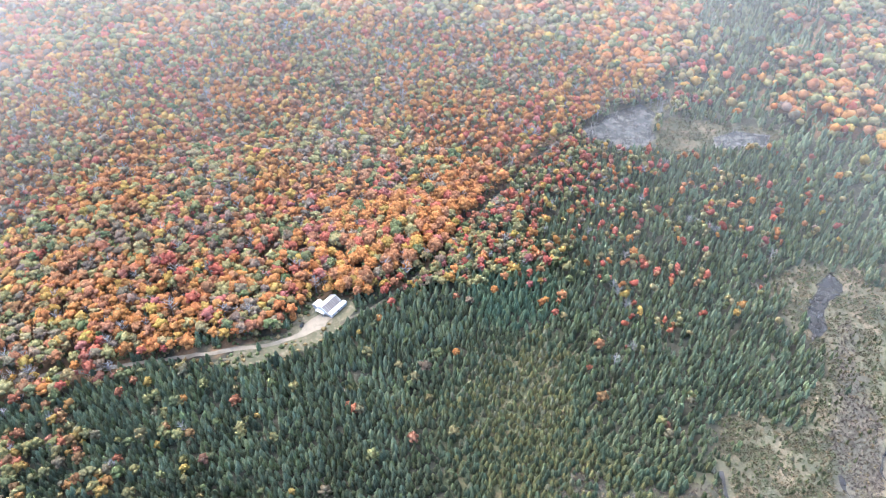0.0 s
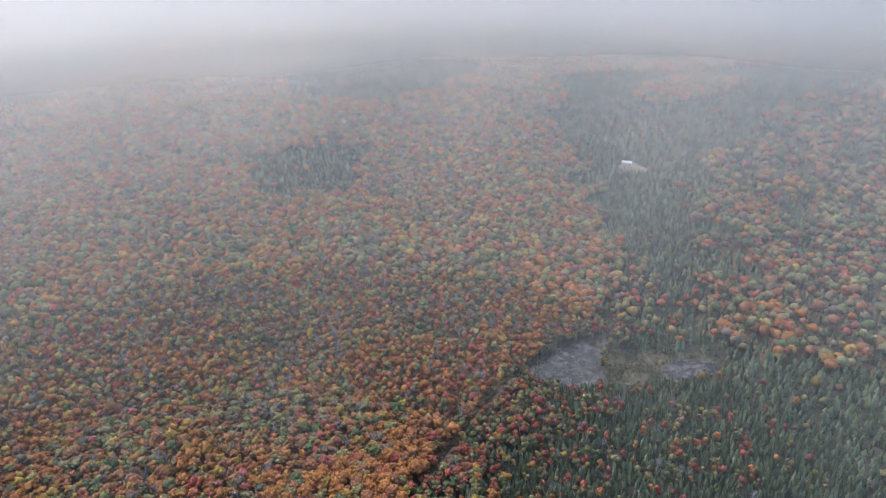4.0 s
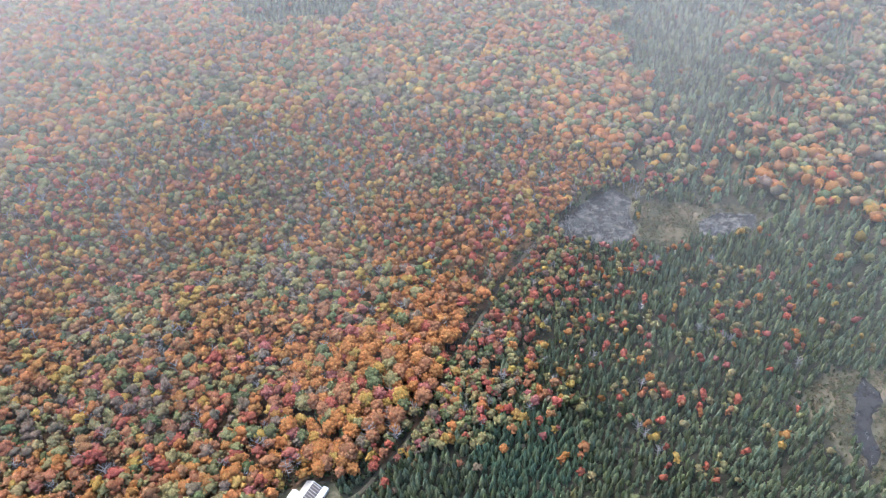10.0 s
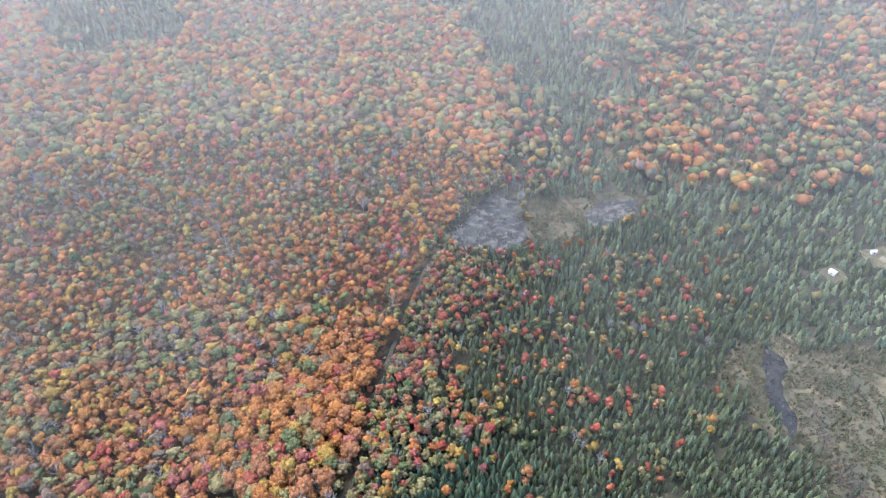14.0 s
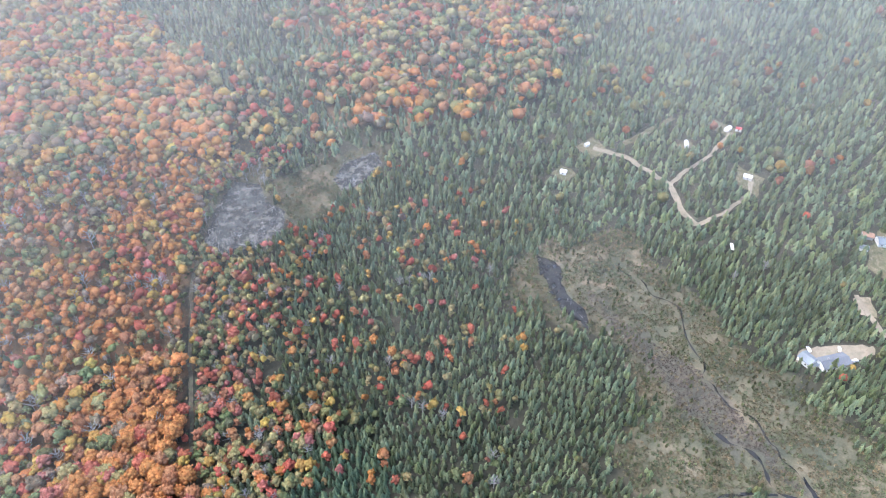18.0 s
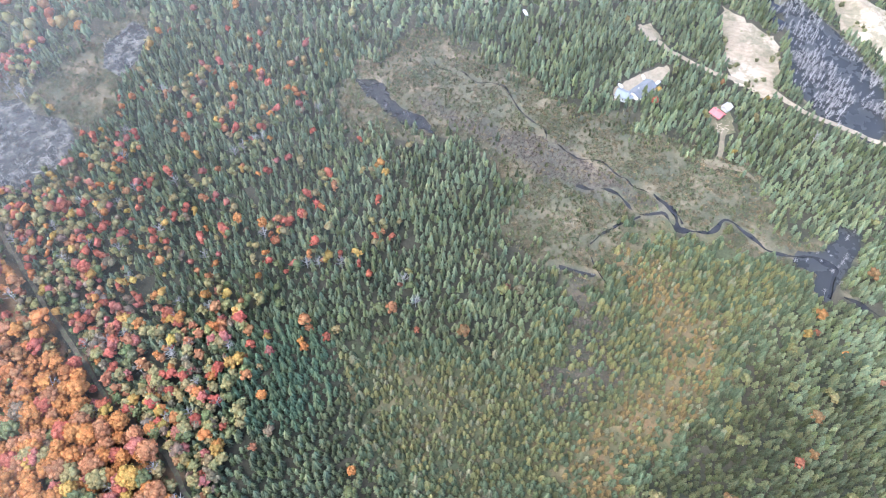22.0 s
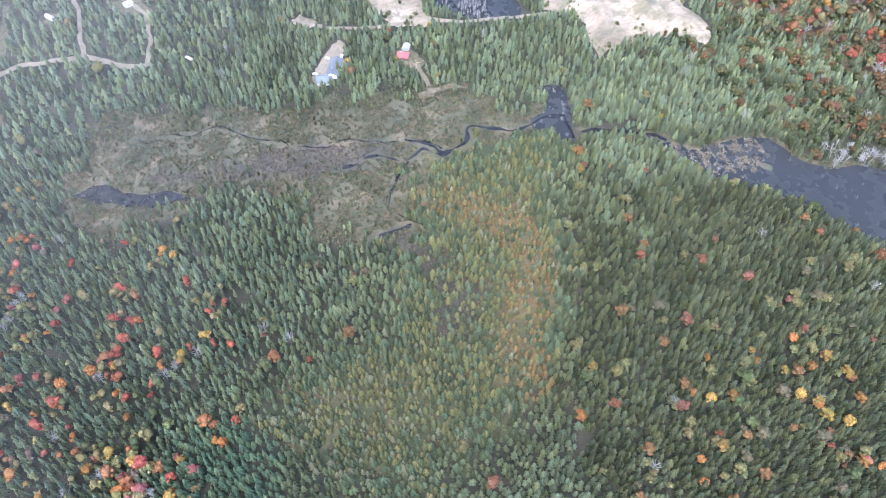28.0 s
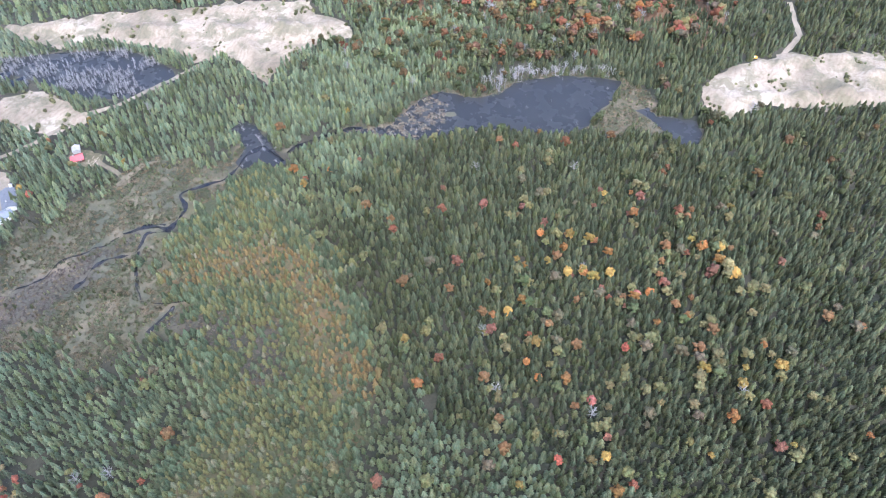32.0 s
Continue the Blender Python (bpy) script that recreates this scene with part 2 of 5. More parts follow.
POND = [(166, 620), (193, 630), (204, 614), (195, 597), (196, 575), (180, 560), (158, 559), (134, 573), (124, 589), (146, 606)]
POND_EAST = [(270, 582), (300, 573), (292, 558), (263, 552), (243, 558), (248, 573)]
WET_MEADOW = [(198, 640), (222, 632), (206, 608), (246, 601), (309, 582), (310, 565), (275, 549), (228, 545), (203, 546), (193, 560), (202, 612)]
MARSH = [(291, 402), (360, 354), (334, 320), (321, 282), (294, 238), (285, 188), (270, 140), (259, 109), (226, 94), (203, 86), (203, 57), (178, 60), (182, 105),
         (198, 148), (193, 177), (171, 194), (143, 194), (142, 212), (154, 232), (157, 249), (165, 266), (189, 270), (202, 261), (220, 278), (246, 302), (243, 326), (232, 357), (240, 395)]
BOG = [(195, 189), (193, 122), (169, 71), (123, 108), (74, 133), (42, 155), (16, 195), (-5, 235), (5, 301), (53, 339), (89, 324), (82, 266), (108, 237), (139, 224), (145, 195)]
PALE_BOG = [(60, 338), (72, 312), (79, 286), (63, 256), (32, 253), (5, 267), (15, 315)]
RUST_BAND = [(164, 182), (140, 162), (114, 148), (86, 151), (62, 174), (42, 192), (20, 198)]
CREEK_FORK = [(205, 158), (220, 170), (232, 192), (253, 245), (299, 289), (314, 338)]
CREEK = [(165, 67), (186, 60), (196, 72), (192, 87), (193, 106), (206, 118), (212, 128), (197, 136), (195, 159), (207, 161), (224, 175)]
CREEK_HEAD = [(195, 159), (208, 169), (202, 181), (206, 187), (213, 193), (221, 197), (218, 224)]
CREEK_SPUR = [(202, 181), (195, 191), (190, 198)]
CREEK_STEM = [(190, 198), (182, 205), (169, 211), (157, 206), (147, 199), (139, 198)]
DITCH = [(154, 230), (153, 217), (152, 206)]
OUTLET = [(168, 58), (161, 42), (150, 29), (141, 17), (131, 10)]
BEAVER_POOL = [(222, 55), (216, 43), (202, 47), (185, 57), (163, 66), (165, 76), (180, 74), (186, 88), (197, 84), (197, 70), (208, 60)]
BACKWATER = [(285, 394), (286, 373), (274, 367), (263, 356), (258, 336), (243, 326), (246, 339), (251, 354), (262, 371), (274, 387)]
LAKE = [(145, 20), (128, 11), (112, -4), (108, -33), (96, -55), (72, -57), (54, -68), (46, -90), (20, -112), (-2, -122), (-31, -129), (-31, -104), (-24, -64), (-14, -49),
        (13, -40), (41, -31), (67, -11), (86, 4), (103, 11), (122, 17)]
LAKE_WEST = [(-52, -98), (-59, -106), (-69, -99), (-86, -104), (-97, -106), (-104, -94), (-105, -82), (-95, -74), (-83, -83), (-65, -93)]
SAND_EAST = [(500, 36), (458, 2), (420, -30), (360, -62), (334, -88), (266, -120), (244, -104), (216, -107), (197, -86), (223, -71), (234, -35), (227, 1), (258, -11), (283, -21), (301, 0),
             (331, -4), (369, 4), (407, 12), (423, 37), (455, 40)]
PIT_POND = [(459, 69), (420, 40), (368, 12), (315, 15), (299, 26), (321, 60), (350, 77), (405, 78), (443, 81)]
SAND_NORTH = [(432, 129), (380, 128), (340, 122), (331, 103), (336, 88), (346, 94), (377, 84), (402, 86), (417, 105)]
CLEARING = [(389, 194), (398, 184), (381, 175), (375, 184)]
SEDGE_WEST = [(-31, -131), (-29, -100), (-22, -62), (-50, -66), (-82, -72), (-78, -84), (-68, -112), (-50, -128)]
DEAD_SHORE = [(72, -78), (52, -72), (44, -90), (18, -113), (-4, -124), (-30, -130), (-26, -138), (16, -126), (40, -116), (64, -98)]
LAKE_WEED = [(133, 15), (121, -12), (101, -45), (83, -43), (74, -16), (86, 2), (109, 14)]
HEATH = [[(279, 347), (261, 298), (258, 245), (224, 190), (210, 162), (216, 200), (222, 246), (247, 296), (266, 340)], [(151, 218), (131, 187), (111, 200), (106, 224), (126, 225)], [(114, 203), (86, 184), (57, 218), (77, 236)]]
SEDGE = [[(345, 363), (357, 344), (333, 308), (315, 316), (322, 348)], [(283, 359), (297, 343), (279, 331), (265, 343)], [(298, 304), (299, 287), (276, 283), (273, 296)],
         [(219, 420), (236, 395), (225, 385), (208, 410)], [(270, 141), (264, 130), (255, 118), (241, 121), (247, 135)], [(212, 201), (214, 184), (199, 186), (200, 202)],
         [(195, 266), (176, 254), (150, 248), (158, 266), (177, 274)], [(275, 139), (251, 112), (240, 118), (256, 145)], [(176, 226), (160, 226), (158, 246), (170, 246)], [(172, 204), (150, 206), (158, 222), (176, 216)], [(250, 385), (290, 392), (330, 362), (322, 350), (286, 372), (262, 372)]]
MARSH_SPRUCE = [[(214, 232), (207, 217), (184, 213), (171, 226), (185, 242)], [(189, 179), (187, 163), (165, 158), (150, 182), (172, 191)], [(250, 300), (262, 318), (256, 326), (246, 312)], [(286, 204), (278, 176), (262, 172), (262, 196)]]
OLD_CUT = [(-70, 298), (-52, 293), (-44, 280), (1, 288), (1, 271), (-30, 269), (-66, 289)]
APRON = [(-112, 334), (-103, 343), (-97, 355), (-89, 360), (-81, 356), (-85, 348), (-94, 342), (-102, 337)]
PATH_CABIN = [(292, 128), (277, 130), (259, 133), (259, 144)]
PATH_MARSH = [(259, 133), (257, 117), (249, 107)]
PIT_STREAM = [(412, 79), (459, 88), (509, 107), (560, 112)]
SAND_SOUTH = [(-91, -150), (-106, -184), (-124, -205), (-140, -222), (-166, -228), (-190, -247), (-230, -260), (-262, -222), (-225, -189), (-181, -160), (-141, -145), (-113, -116), (-96, -125)]
ROAD_PIT = [(296, 0), (309, 37), (324, 74), (340, 93), (350, 135), (366, 166), (378, 180), (394, 193)]
ROAD_SOUTH = [(-140, -218), (-148, -251), (-130, -300)]
LANE = [(394, 315), (403, 331), (431, 356), (441, 405), (434, 432)]
LANE_EAST = [(431, 356), (496, 346), (540, 346)]
LANE_SOUTH = [(394, 315), (431, 302), (461, 298), (482, 304)]
LANE_NORTH = [(450, 415), (501, 404), (528, 398)]
TRAIL = [(-75, 350), (-51, 368), (-28, 391), (-6, 415), (12, 452), (38, 488), (60, 518), (98, 566), (117, 582)]
DRIVE = [(-420, 296), (-300, 300), (-190, 319), (-166, 323), (-139, 328), (-121, 331), (-104, 338), (-93, 351), (-86, 359)]
HOUSE_YARD = [(-112, 342), (-99, 375), (-70, 375), (-66, 362), (-76, 345), (-96, 325), (-130, 313), (-160, 312), (-140, 330)]
GARAGE_YARD = [(304, 207), (315, 208), (327, 198), (341, 182), (351, 170), (346, 166), (335, 173), (318, 184), (305, 196)]
CABIN_YARD = [(316, 135), (318, 123), (306, 122), (290, 121), (286, 132), (300, 141)]
BLUE_YARD = [(480, 200), (480, 182), (450, 180), (425, 180), (428, 196), (450, 200)]
LANE_YARDS = [[(486, 378), (503, 372), (498, 360), (486, 366)], [(494, 320), (490, 296), (462, 292), (470, 314)], [(552, 366), (548, 338), (530, 342), (534, 366)], [(395, 440), (392, 424), (374, 424), (378, 440)], [(443, 418), (448, 440), (425, 446), (420, 424)]]
FAR_YARD = [(362, 1028), (396, 1036), (406, 1004), (394, 992), (374, 1008)]
HARDWOOD_EDGE = [(-420, 285), (-300, 278), (-253, 290), (-226, 303), (-198, 318), (-150, 328), (-112, 345), (-98, 374), (-60, 378), (-28, 396), (-6, 418), (12, 455), (38, 491), (60, 521), (98, 569), (120, 600),
                 (150, 625), (190, 650), (205, 655), (240, 690), (268, 754), (258, 819), (285, 885), (300, 1000), (300, 1105), (330, 1300), (260, 1600), (100, 2600), (-2600, 2600), (-2600, 200)]
EAST_HARDWOOD = [(298, 633), (352, 661), (376, 732), (398, 790), (430, 885), (470, 960), (700, 1150), (1300, 1300), (1300, 800), (1000, 560), (700, 620), (617, 579), (524, 526), (420, 535), (342, 575)]
SOUTH_HARDWOOD = [(225, -140), (134, -157), (30, -166), (-79, -198), (-90, -330), (200, -900), (900, -900), (700, -260), (330, -140)]
GROVE = [(-178, 1085), (-146, 1190), (-74, 1235), (5, 1195), (6, 1045), (-73, 995), (-140, 1020)]
WATERS = [POND, POND_EAST, BACKWATER, BEAVER_POOL, LAKE, LAKE_WEST, PIT_POND]
OPEN = WATERS + [SAND_EAST, SAND_NORTH, SAND_SOUTH, HOUSE_YARD, GARAGE_YARD, CABIN_YARD, BLUE_YARD, FAR_YARD, CLEARING] + LANE_YARDS


def field(x, y, scale, seed):
    """Smooth random field between about -1 and 1, for arrays."""
    out = np.zeros(np.shape(x))
    rng = np.random.RandomState(seed)
    for i in range(9):
        a, ph, k = rng.uniform(0, 2 * np.pi), rng.uniform(0, 6.3), rng.uniform(0.6, 1.9) / scale
        out += np.sin((x * np.cos(a) + y * np.sin(a)) * k * 6.28 + ph)
    return out / 3.5


# ---------------------------------------------------------------- ground
def spaced(lo, hi, step, far):
    mid = list(np.arange(lo, hi + 0.1, step))
    out, d = [], step
    while (out[-1] if out else mid[-1]) < far:
        d *= 1.22
        out.append((out[-1] if out else mid[-1]) + d)
    back, d = [], step
    while (back[-1] if back else mid[0]) > -far:
        d *= 1.22
        back.append((back[-1] if back else mid[0]) - d)
    return np.array(back[::-1] + mid + out)


def sheet(name, co, faces, mat, smooth=True):
    me = bpy.data.meshes.new(name)
    me.from_pydata(co, [], faces)
    me.materials.append(mat)
    me.polygons.foreach_set("use_smooth", np.full(len(me.polygons), smooth))
    me.update()
    return me


gx, gy = spaced(-330, 560, 4.5, 4200), spaced(-330, 740, 4.5, 4200)
GX, GY = np.meshgrid(gx, gy)
nx, ny = len(gx), len(gy)
gz = rise(GX, GY) + 0.25 * field(GX, GY, 40, 2)
co = np.stack([GX, GY, gz], -1).reshape(-1, 3)
ii = (np.arange(ny - 1)[:, None] * nx + np.arange(nx - 1)[None]).ravel()
ground_mesh = sheet("ground", co.tolist(), np.stack([ii, ii + 1, ii + nx + 1, ii + nx], -1).tolist(), GROUND)
cov = np.zeros((nx * ny, 4), np.float32)
jx, jy = co[:, 0] + 7 * field(co[:, 0], co[:, 1], 30, 5), co[:, 1] + 7 * field(co[:, 0], co[:, 1], 30, 6)
cov[:, 0] = inside(jx, jy, MARSH) | inside(jx, jy, SEDGE_WEST) | inside(jx, jy, WET_MEADOW) | (from_line(LAKE + LAKE[:1], jx, jy) < 5) | inside(jx, jy, LAKE) | inside(jx, jy, PIT_POND)
cov[:, 1] = (inside(jx, jy, BOG) | inside(jx, jy, PALE_BOG)) & ~(cov[:, 0] > 0)
cov[:, 2] = np.clip(1.3 - from_line(RUST_BAND, jx, jy) / 17, 0, 0.8) * (0.6 + 0.4 * field(co[:, 0], co[:, 1], 20, 8)).clip(0.1, 1)
cov[:, 1] = np.maximum(cov[:, 1], inside(jx, jy, OLD_CUT) * 0.7)
cov[:, 3] = 1
at_ = ground_mesh.color_attributes.new("cover", "FLOAT_COLOR", "POINT")
at_.data.foreach_set("color", cov.ravel())
kinds_of = np.zeros((nx * ny, 4), np.float32)
kinds_of[:, 0] = np.clip(1 - from_line(MARSH + MARSH[:1], jx, jy) / 15, 0, 0.85) * (field(co[:, 0], co[:, 1], 50, 7) > -0.5)
kinds_of[:, 0] = np.maximum(kinds_of[:, 0], np.clip(1.3 - from_line(LAKE + LAKE[:1], jx, jy) / 9, 0, 0.9))
for o in SEDGE + [SEDGE_WEST, WET_MEADOW]:
    kinds_of[:, 0] = np.maximum(kinds_of[:, 0], inside(jx, jy, o) * 0.9)
kinds_of[:, 2] = inside(jx, jy, HARDWOOD_EDGE) | inside(jx, jy, EAST_HARDWOOD) | inside(jx, jy, SOUTH_HARDWOOD)
kinds_of[:, 2] *= ~inside(jx, jy, GROVE)
for o in HEATH:
    kinds_of[:, 1] = np.maximum(kinds_of[:, 1], inside(jx, jy, o) * 0.5)
ground_mesh.color_attributes.new("cover_kind", "FLOAT_COLOR", "POINT").data.foreach_set("color", kinds_of.ravel())
ground = tagged(new("ground", ground_mesh), "boggy valley floor of moss, sedge and leaf litter", "ground", kind="structure")


def patch(name, outline, mat, lift, label, category, swing=2.0, mounds=0.0, step=5.0, level=None):
    """A piece of ground or water draped over the land inside an outline."""
    from mathutils.geometry import delaunay_2d_cdt
    edge = wavy(outline, step, swing, seed=len(outline) * 1.7)
    xs, ys = [p[0] for p in edge], [p[1] for p in edge]
    qx, qy = np.meshgrid(np.arange(min(xs), max(xs), step), np.arange(min(ys), max(ys), step))
    qx, qy = qx.ravel() + np.random.uniform(-1, 1, qx.size), qy.ravel() + np.random.uniform(-1, 1, qy.size)
    d = from_line(edge + edge[:1], qx, qy)
    ok = inside(qx, qy, edge) & (d > step * 0.6)
    pts = edge + list(zip(qx[ok], qy[ok]))
    v, _, f, _, _, _ = delaunay_2d_cdt([Vector(p) for p in pts], [], [list(range(len(edge)))], 1, 1e-4)
    vx, vy = np.array([p[0] for p in v]), np.array([p[1] for p in v])
    z = (rise(vx, vy) if level is None else level) + lift + np.zeros(len(v))
    if mounds:
        deep = np.clip(from_line(edge + edge[:1], vx, vy) / 12, 0, 1)
        z = z + deep * mounds * (0.6 + field(vx, vy, 45, 11) + 0.5 * field(vx, vy, 16, 12)).clip(0, 3)
    me = sheet(name, np.stack([vx, vy, z], -1).tolist(), f, mat)
    return tagged(new(name, me), label, category, kind="structure")


def ribbon(name, line, width, mat, lift, label, category, swing=1.2, ragged=0.25, level=None, bend=0.0):
    """A road, trail or creek along a broken line, with uneven edges."""
    pts = wavy(line, 2.0 if bend else 4.0, swing, closed=False, seed=width)
    if bend:
        pts = [(x + bend * noise.noise((x / 17, y / 17, 2.2)) + 0.35 * bend * noise.noise((x / 7, y / 7, 8.2)), y + bend * noise.noise((x / 17, y / 17, 5.5)) + 0.35 * bend * noise.noise((x / 7, y / 7, 6.2))) for x, y in pts]
        for _ in range(3):
            pts = pts[:1] + [tuple((np.array(p) + 2 * np.array(q) + np.array(s)) / 4) for p, q, s in zip(pts, pts[1:], pts[2:])] + pts[-1:]
    co, faces = [], []
    for i, p in enumerate(pts):
        a, b = Vector(pts[max(0, i - 1)]), Vector(pts[min(len(pts) - 1, i + 1)])
        side = Vector((a.y - b.y, b.x - a.x)).normalized()
        for s in (-1, -0.5, 0.5, 1):
            w = width / 2 * s * max(0.02, 1 + ragged * noise.noise((p[0] / 9, p[1] / 9, s * 0.4)) * 2)
            x, y = p[0] + side.x * w, p[1] + side.y * w
            co.append((x, y, (float(rise(np.float64(x), np.float64(y))) if level is None else level) + lift))
        if i:
            for k in range(3):
                q = 4 * i + k
                faces.append((q - 4, q - 3, q + 1, q))
    return tagged(new(name, sheet(name, co, faces, mat)), label, category, kind="structure")


patch("pond", POND, POND_WATER, 0.5, "grey pond with drowned stumps and weed", "pond")
patch("pond", POND_EAST, POND_WATER, 0.5, "shallow pond among pale sedge", "pond")
patch("backwater", BACKWATER, BANK_DARK_WATER, 0.42, "dark backwater in the marsh", "pool", swing=3.0, step=3.0)
patch("beaver_pool", BEAVER_POOL, WATER, 0.42, "dark pool with dead grey brush", "pool", swing=3.0, step=3.0)
patch("lake", LAKE, WATER, 0.42, "dark still lake with floating weed", "lake", swing=3.0)
patch("lake", LAKE_WEST, WATER, 0.42, "small dark arm of a lake", "lake")
patch("pit_pond", PIT_POND, WATER, 0.42, "dark flooded hollow with drowned grey trees", "pond")
patch("sand_pit", SAND_EAST, SAND, 0.42, "pale sand pit with low mounds and wheel tracks", "sand pit", swing=6.0, mounds=4.0)
patch("sand_pit", SAND_NORTH, SAND, 0.42, "small pale sand pit in the spruces", "sand pit", swing=6.0, mounds=2.5)
patch("sand_pit", CLEARING, SAND, 0.42, "small sandy clearing among the spruces", "clearing")
patch("sand_pit", SAND_SOUTH, SAND, 0.42, "bright sand pit with an access road", "sand pit", swing=6.0, mounds=4.5)
for line, width, bend in ((CREEK, 2.6, 4.0), (CREEK_HEAD, 1.5, 4.0), (CREEK_FORK, 0.8, 9.0), (CREEK_SPUR, 2.2, 3.0), (CREEK_STEM, 0.8, 3.0), (DITCH, 1.8, 3.0), (OUTLET, 2.4, 3.0), (PIT_STREAM, 9.0, 9.0)):
    ribbon("creek", line, width, BANK_DARK_WATER, 0.5, "winding dark creek through the marsh", "creek", swing=0.0, ragged=1.1 if width > 2 else 1.8, bend=bend)
for line, width in ((ROAD_PIT, 4.4), (ROAD_SOUTH, 5.0), (LANE, 5.6), (LANE_EAST, 3.6), (LANE_SOUTH, 3.8), (DRIVE, 3.6)):
    ribbon("gravel_road", line, width, GRAVEL, 0.55, "pale gravel road through the trees", "road")
for line in (PATH_CABIN, PATH_MARSH):
    ribbon("path", line, 4.0, DRY_PATH, 0.5, "dry tan path worn through the marsh grass", "path", ragged=0.4)
ribbon("grass_lane", LANE_NORTH, 6.0, YARD, 0.5, "grassy lane through the spruces", "lane")
ribbon("trail", TRAIL, 2.5, TRACK, 0.55, "dark earth trail with wheel ruts", "trail", ragged=0.15)
for line in (HOUSE_YARD, GARAGE_YARD, CABIN_YARD, BLUE_YARD, FAR_YARD, *LANE_YARDS):
    patch("yard", line, GRAVEL if line in (GARAGE_YARD, FAR_YARD) else YARD, 0.4, "cleared yard of worn grass and gravel", "yard", swing=3.5, step=3.0)
patch("gravel_apron", APRON, GRAVEL, 0.5, "wide gravel apron before the white-roofed house", "yard", swing=2.5, step=2.5)


# ---------------------------------------------------------------- trees
def ico(div):
    bm = bmesh.new()
    bmesh.ops.create_icosphere(bm, subdivisions=div, radius=1)
    bm.verts.index_update()
    v = np.array([p.co[:] for p in bm.verts])
    f = np.array([[p.index for p in q.verts] for q in bm.faces])
    bm.free()
    return v, f


def stick(a, b, ra, rb, sides=4):
    """A tapered limb from a to b."""
    a, b = np.array(a, float), np.array(b, float)
    w = (b - a) / np.linalg.norm(b - a)
    u = np.cross(w, (0.3, 0.9, 0.2) if abs(w[2]) > 0.8 else (0, 0, 1))
    u /= np.linalg.norm(u)
    s = np.cross(w, u)
    ang = np.arange(sides) / sides * 2 * np.pi
    ring = np.cos(ang)[:, None] * u + np.sin(ang)[:, None] * s
    v = np.concatenate([a + ring * ra, b + ring * rb])
    f = []
    for i in range(sides):
        j = (i + 1) % sides
        f += [(i, j, sides + j), (i, sides + j, sides + i)]
    return v, np.array(f)


def joined(pieces):
    vs, fs, sh, k = [], [], [], 0
    for v, f, s in pieces:
        vs.append(v), fs.append(f + k), sh.append(np.broadcast_to(np.asarray(s, float), (len(v),)))
        k += len(v)
    return np.concatenate(vs), np.concatenate(fs), np.concatenate(sh)


def leaf_sprays(rng, count, radius, puffs, low=-0.25):
    """Tilted sprays of leaves standing out of the puffs of a crown."""
    out = []
    for _ in range(count):
        d = rng.normal(size=3)
        d[2] = abs(d[2]) * 0.9 + low
        d /= np.linalg.norm(d)
        w = d + rng.normal(size=3) * 0.75
        w /= np.linalg.norm(w)
        u = np.cross(w, rng.normal(size=3))
        u /= np.linalg.norm(u)
        s = np.cross(w, u)
        middle, size = puffs[rng.randint(len(puffs))]
        ang = np.arange(3) / 3 * 2 * np.pi + rng.uniform(0, 6)
        r = radius * rng.uniform(0.6, 1.3) * rng.uniform(0.7, 1.2, 3)
        v = np.array(middle) + d * size * rng.uniform(0.86, 1.22) + (np.cos(ang) * r)[:, None] * u + (np.sin(ang) * r)[:, None] * s
        out.append((v, np.array([[0, 1, 2]]), rng.uniform(0.7, 1.25)))
    return out


def crown(rng, puffs, count, radius, div=1):
    """A broadleaf crown: a dome of uneven puffs with sprays of leaves; unit radius, centre at the origin."""
    v, f = ico(div)
    lobes = [((rng.uniform(-0.12, 0.12), rng.uniform(-0.12, 0.12), 0.34 if puffs > 1 else 0.0), 0.6 if puffs > 1 else 0.92)]
    turn = rng.uniform(0, 6)
    if puffs > 6:
        for i in range(puffs):
            z, a = -0.45 + 1.3 * (i + 0.5) / puffs, turn + i * 2.4
            out = math.sqrt(max(0.02, 1 - min(1, abs(z)) ** 2)) * rng.uniform(0.5, 0.68)
            lobes.append(((math.cos(a) * out, math.sin(a) * out, z * 0.72), rng.uniform(0.27, 0.42)))
        puffs = 1
    for i in range(1, puffs):
        a, out = turn + i * 6.283 / (puffs - 1) + rng.uniform(-0.35, 0.35), rng.uniform(0.38, 0.58)
        lobes.append(((math.cos(a) * out, math.sin(a) * out, rng.uniform(-0.38, 0.12)), rng.uniform(0.4, 0.56)))
    pieces = []
    for middle, size in lobes:
        tilt = Euler(rng.uniform(0, 6, 3)).to_matrix()
        uneven = rng.uniform(0.78, 1.18, (len(v), 1)) if div == 1 else np.array([[1 + 0.42 * noise.noise(Vector(p) * 2.6 + Vector(middle) * 9)] for p in v]) * rng.uniform(0.93, 1.07, (len(v), 1))
        pieces.append(((v * uneven) @ np.array(tilt) * size + np.array(middle), f, rng.uniform(0.82, 1.16) * rng.uniform(0.85, 1.15, len(v))))
    return joined(pieces + leaf_sprays(rng, count, radius, lobes))


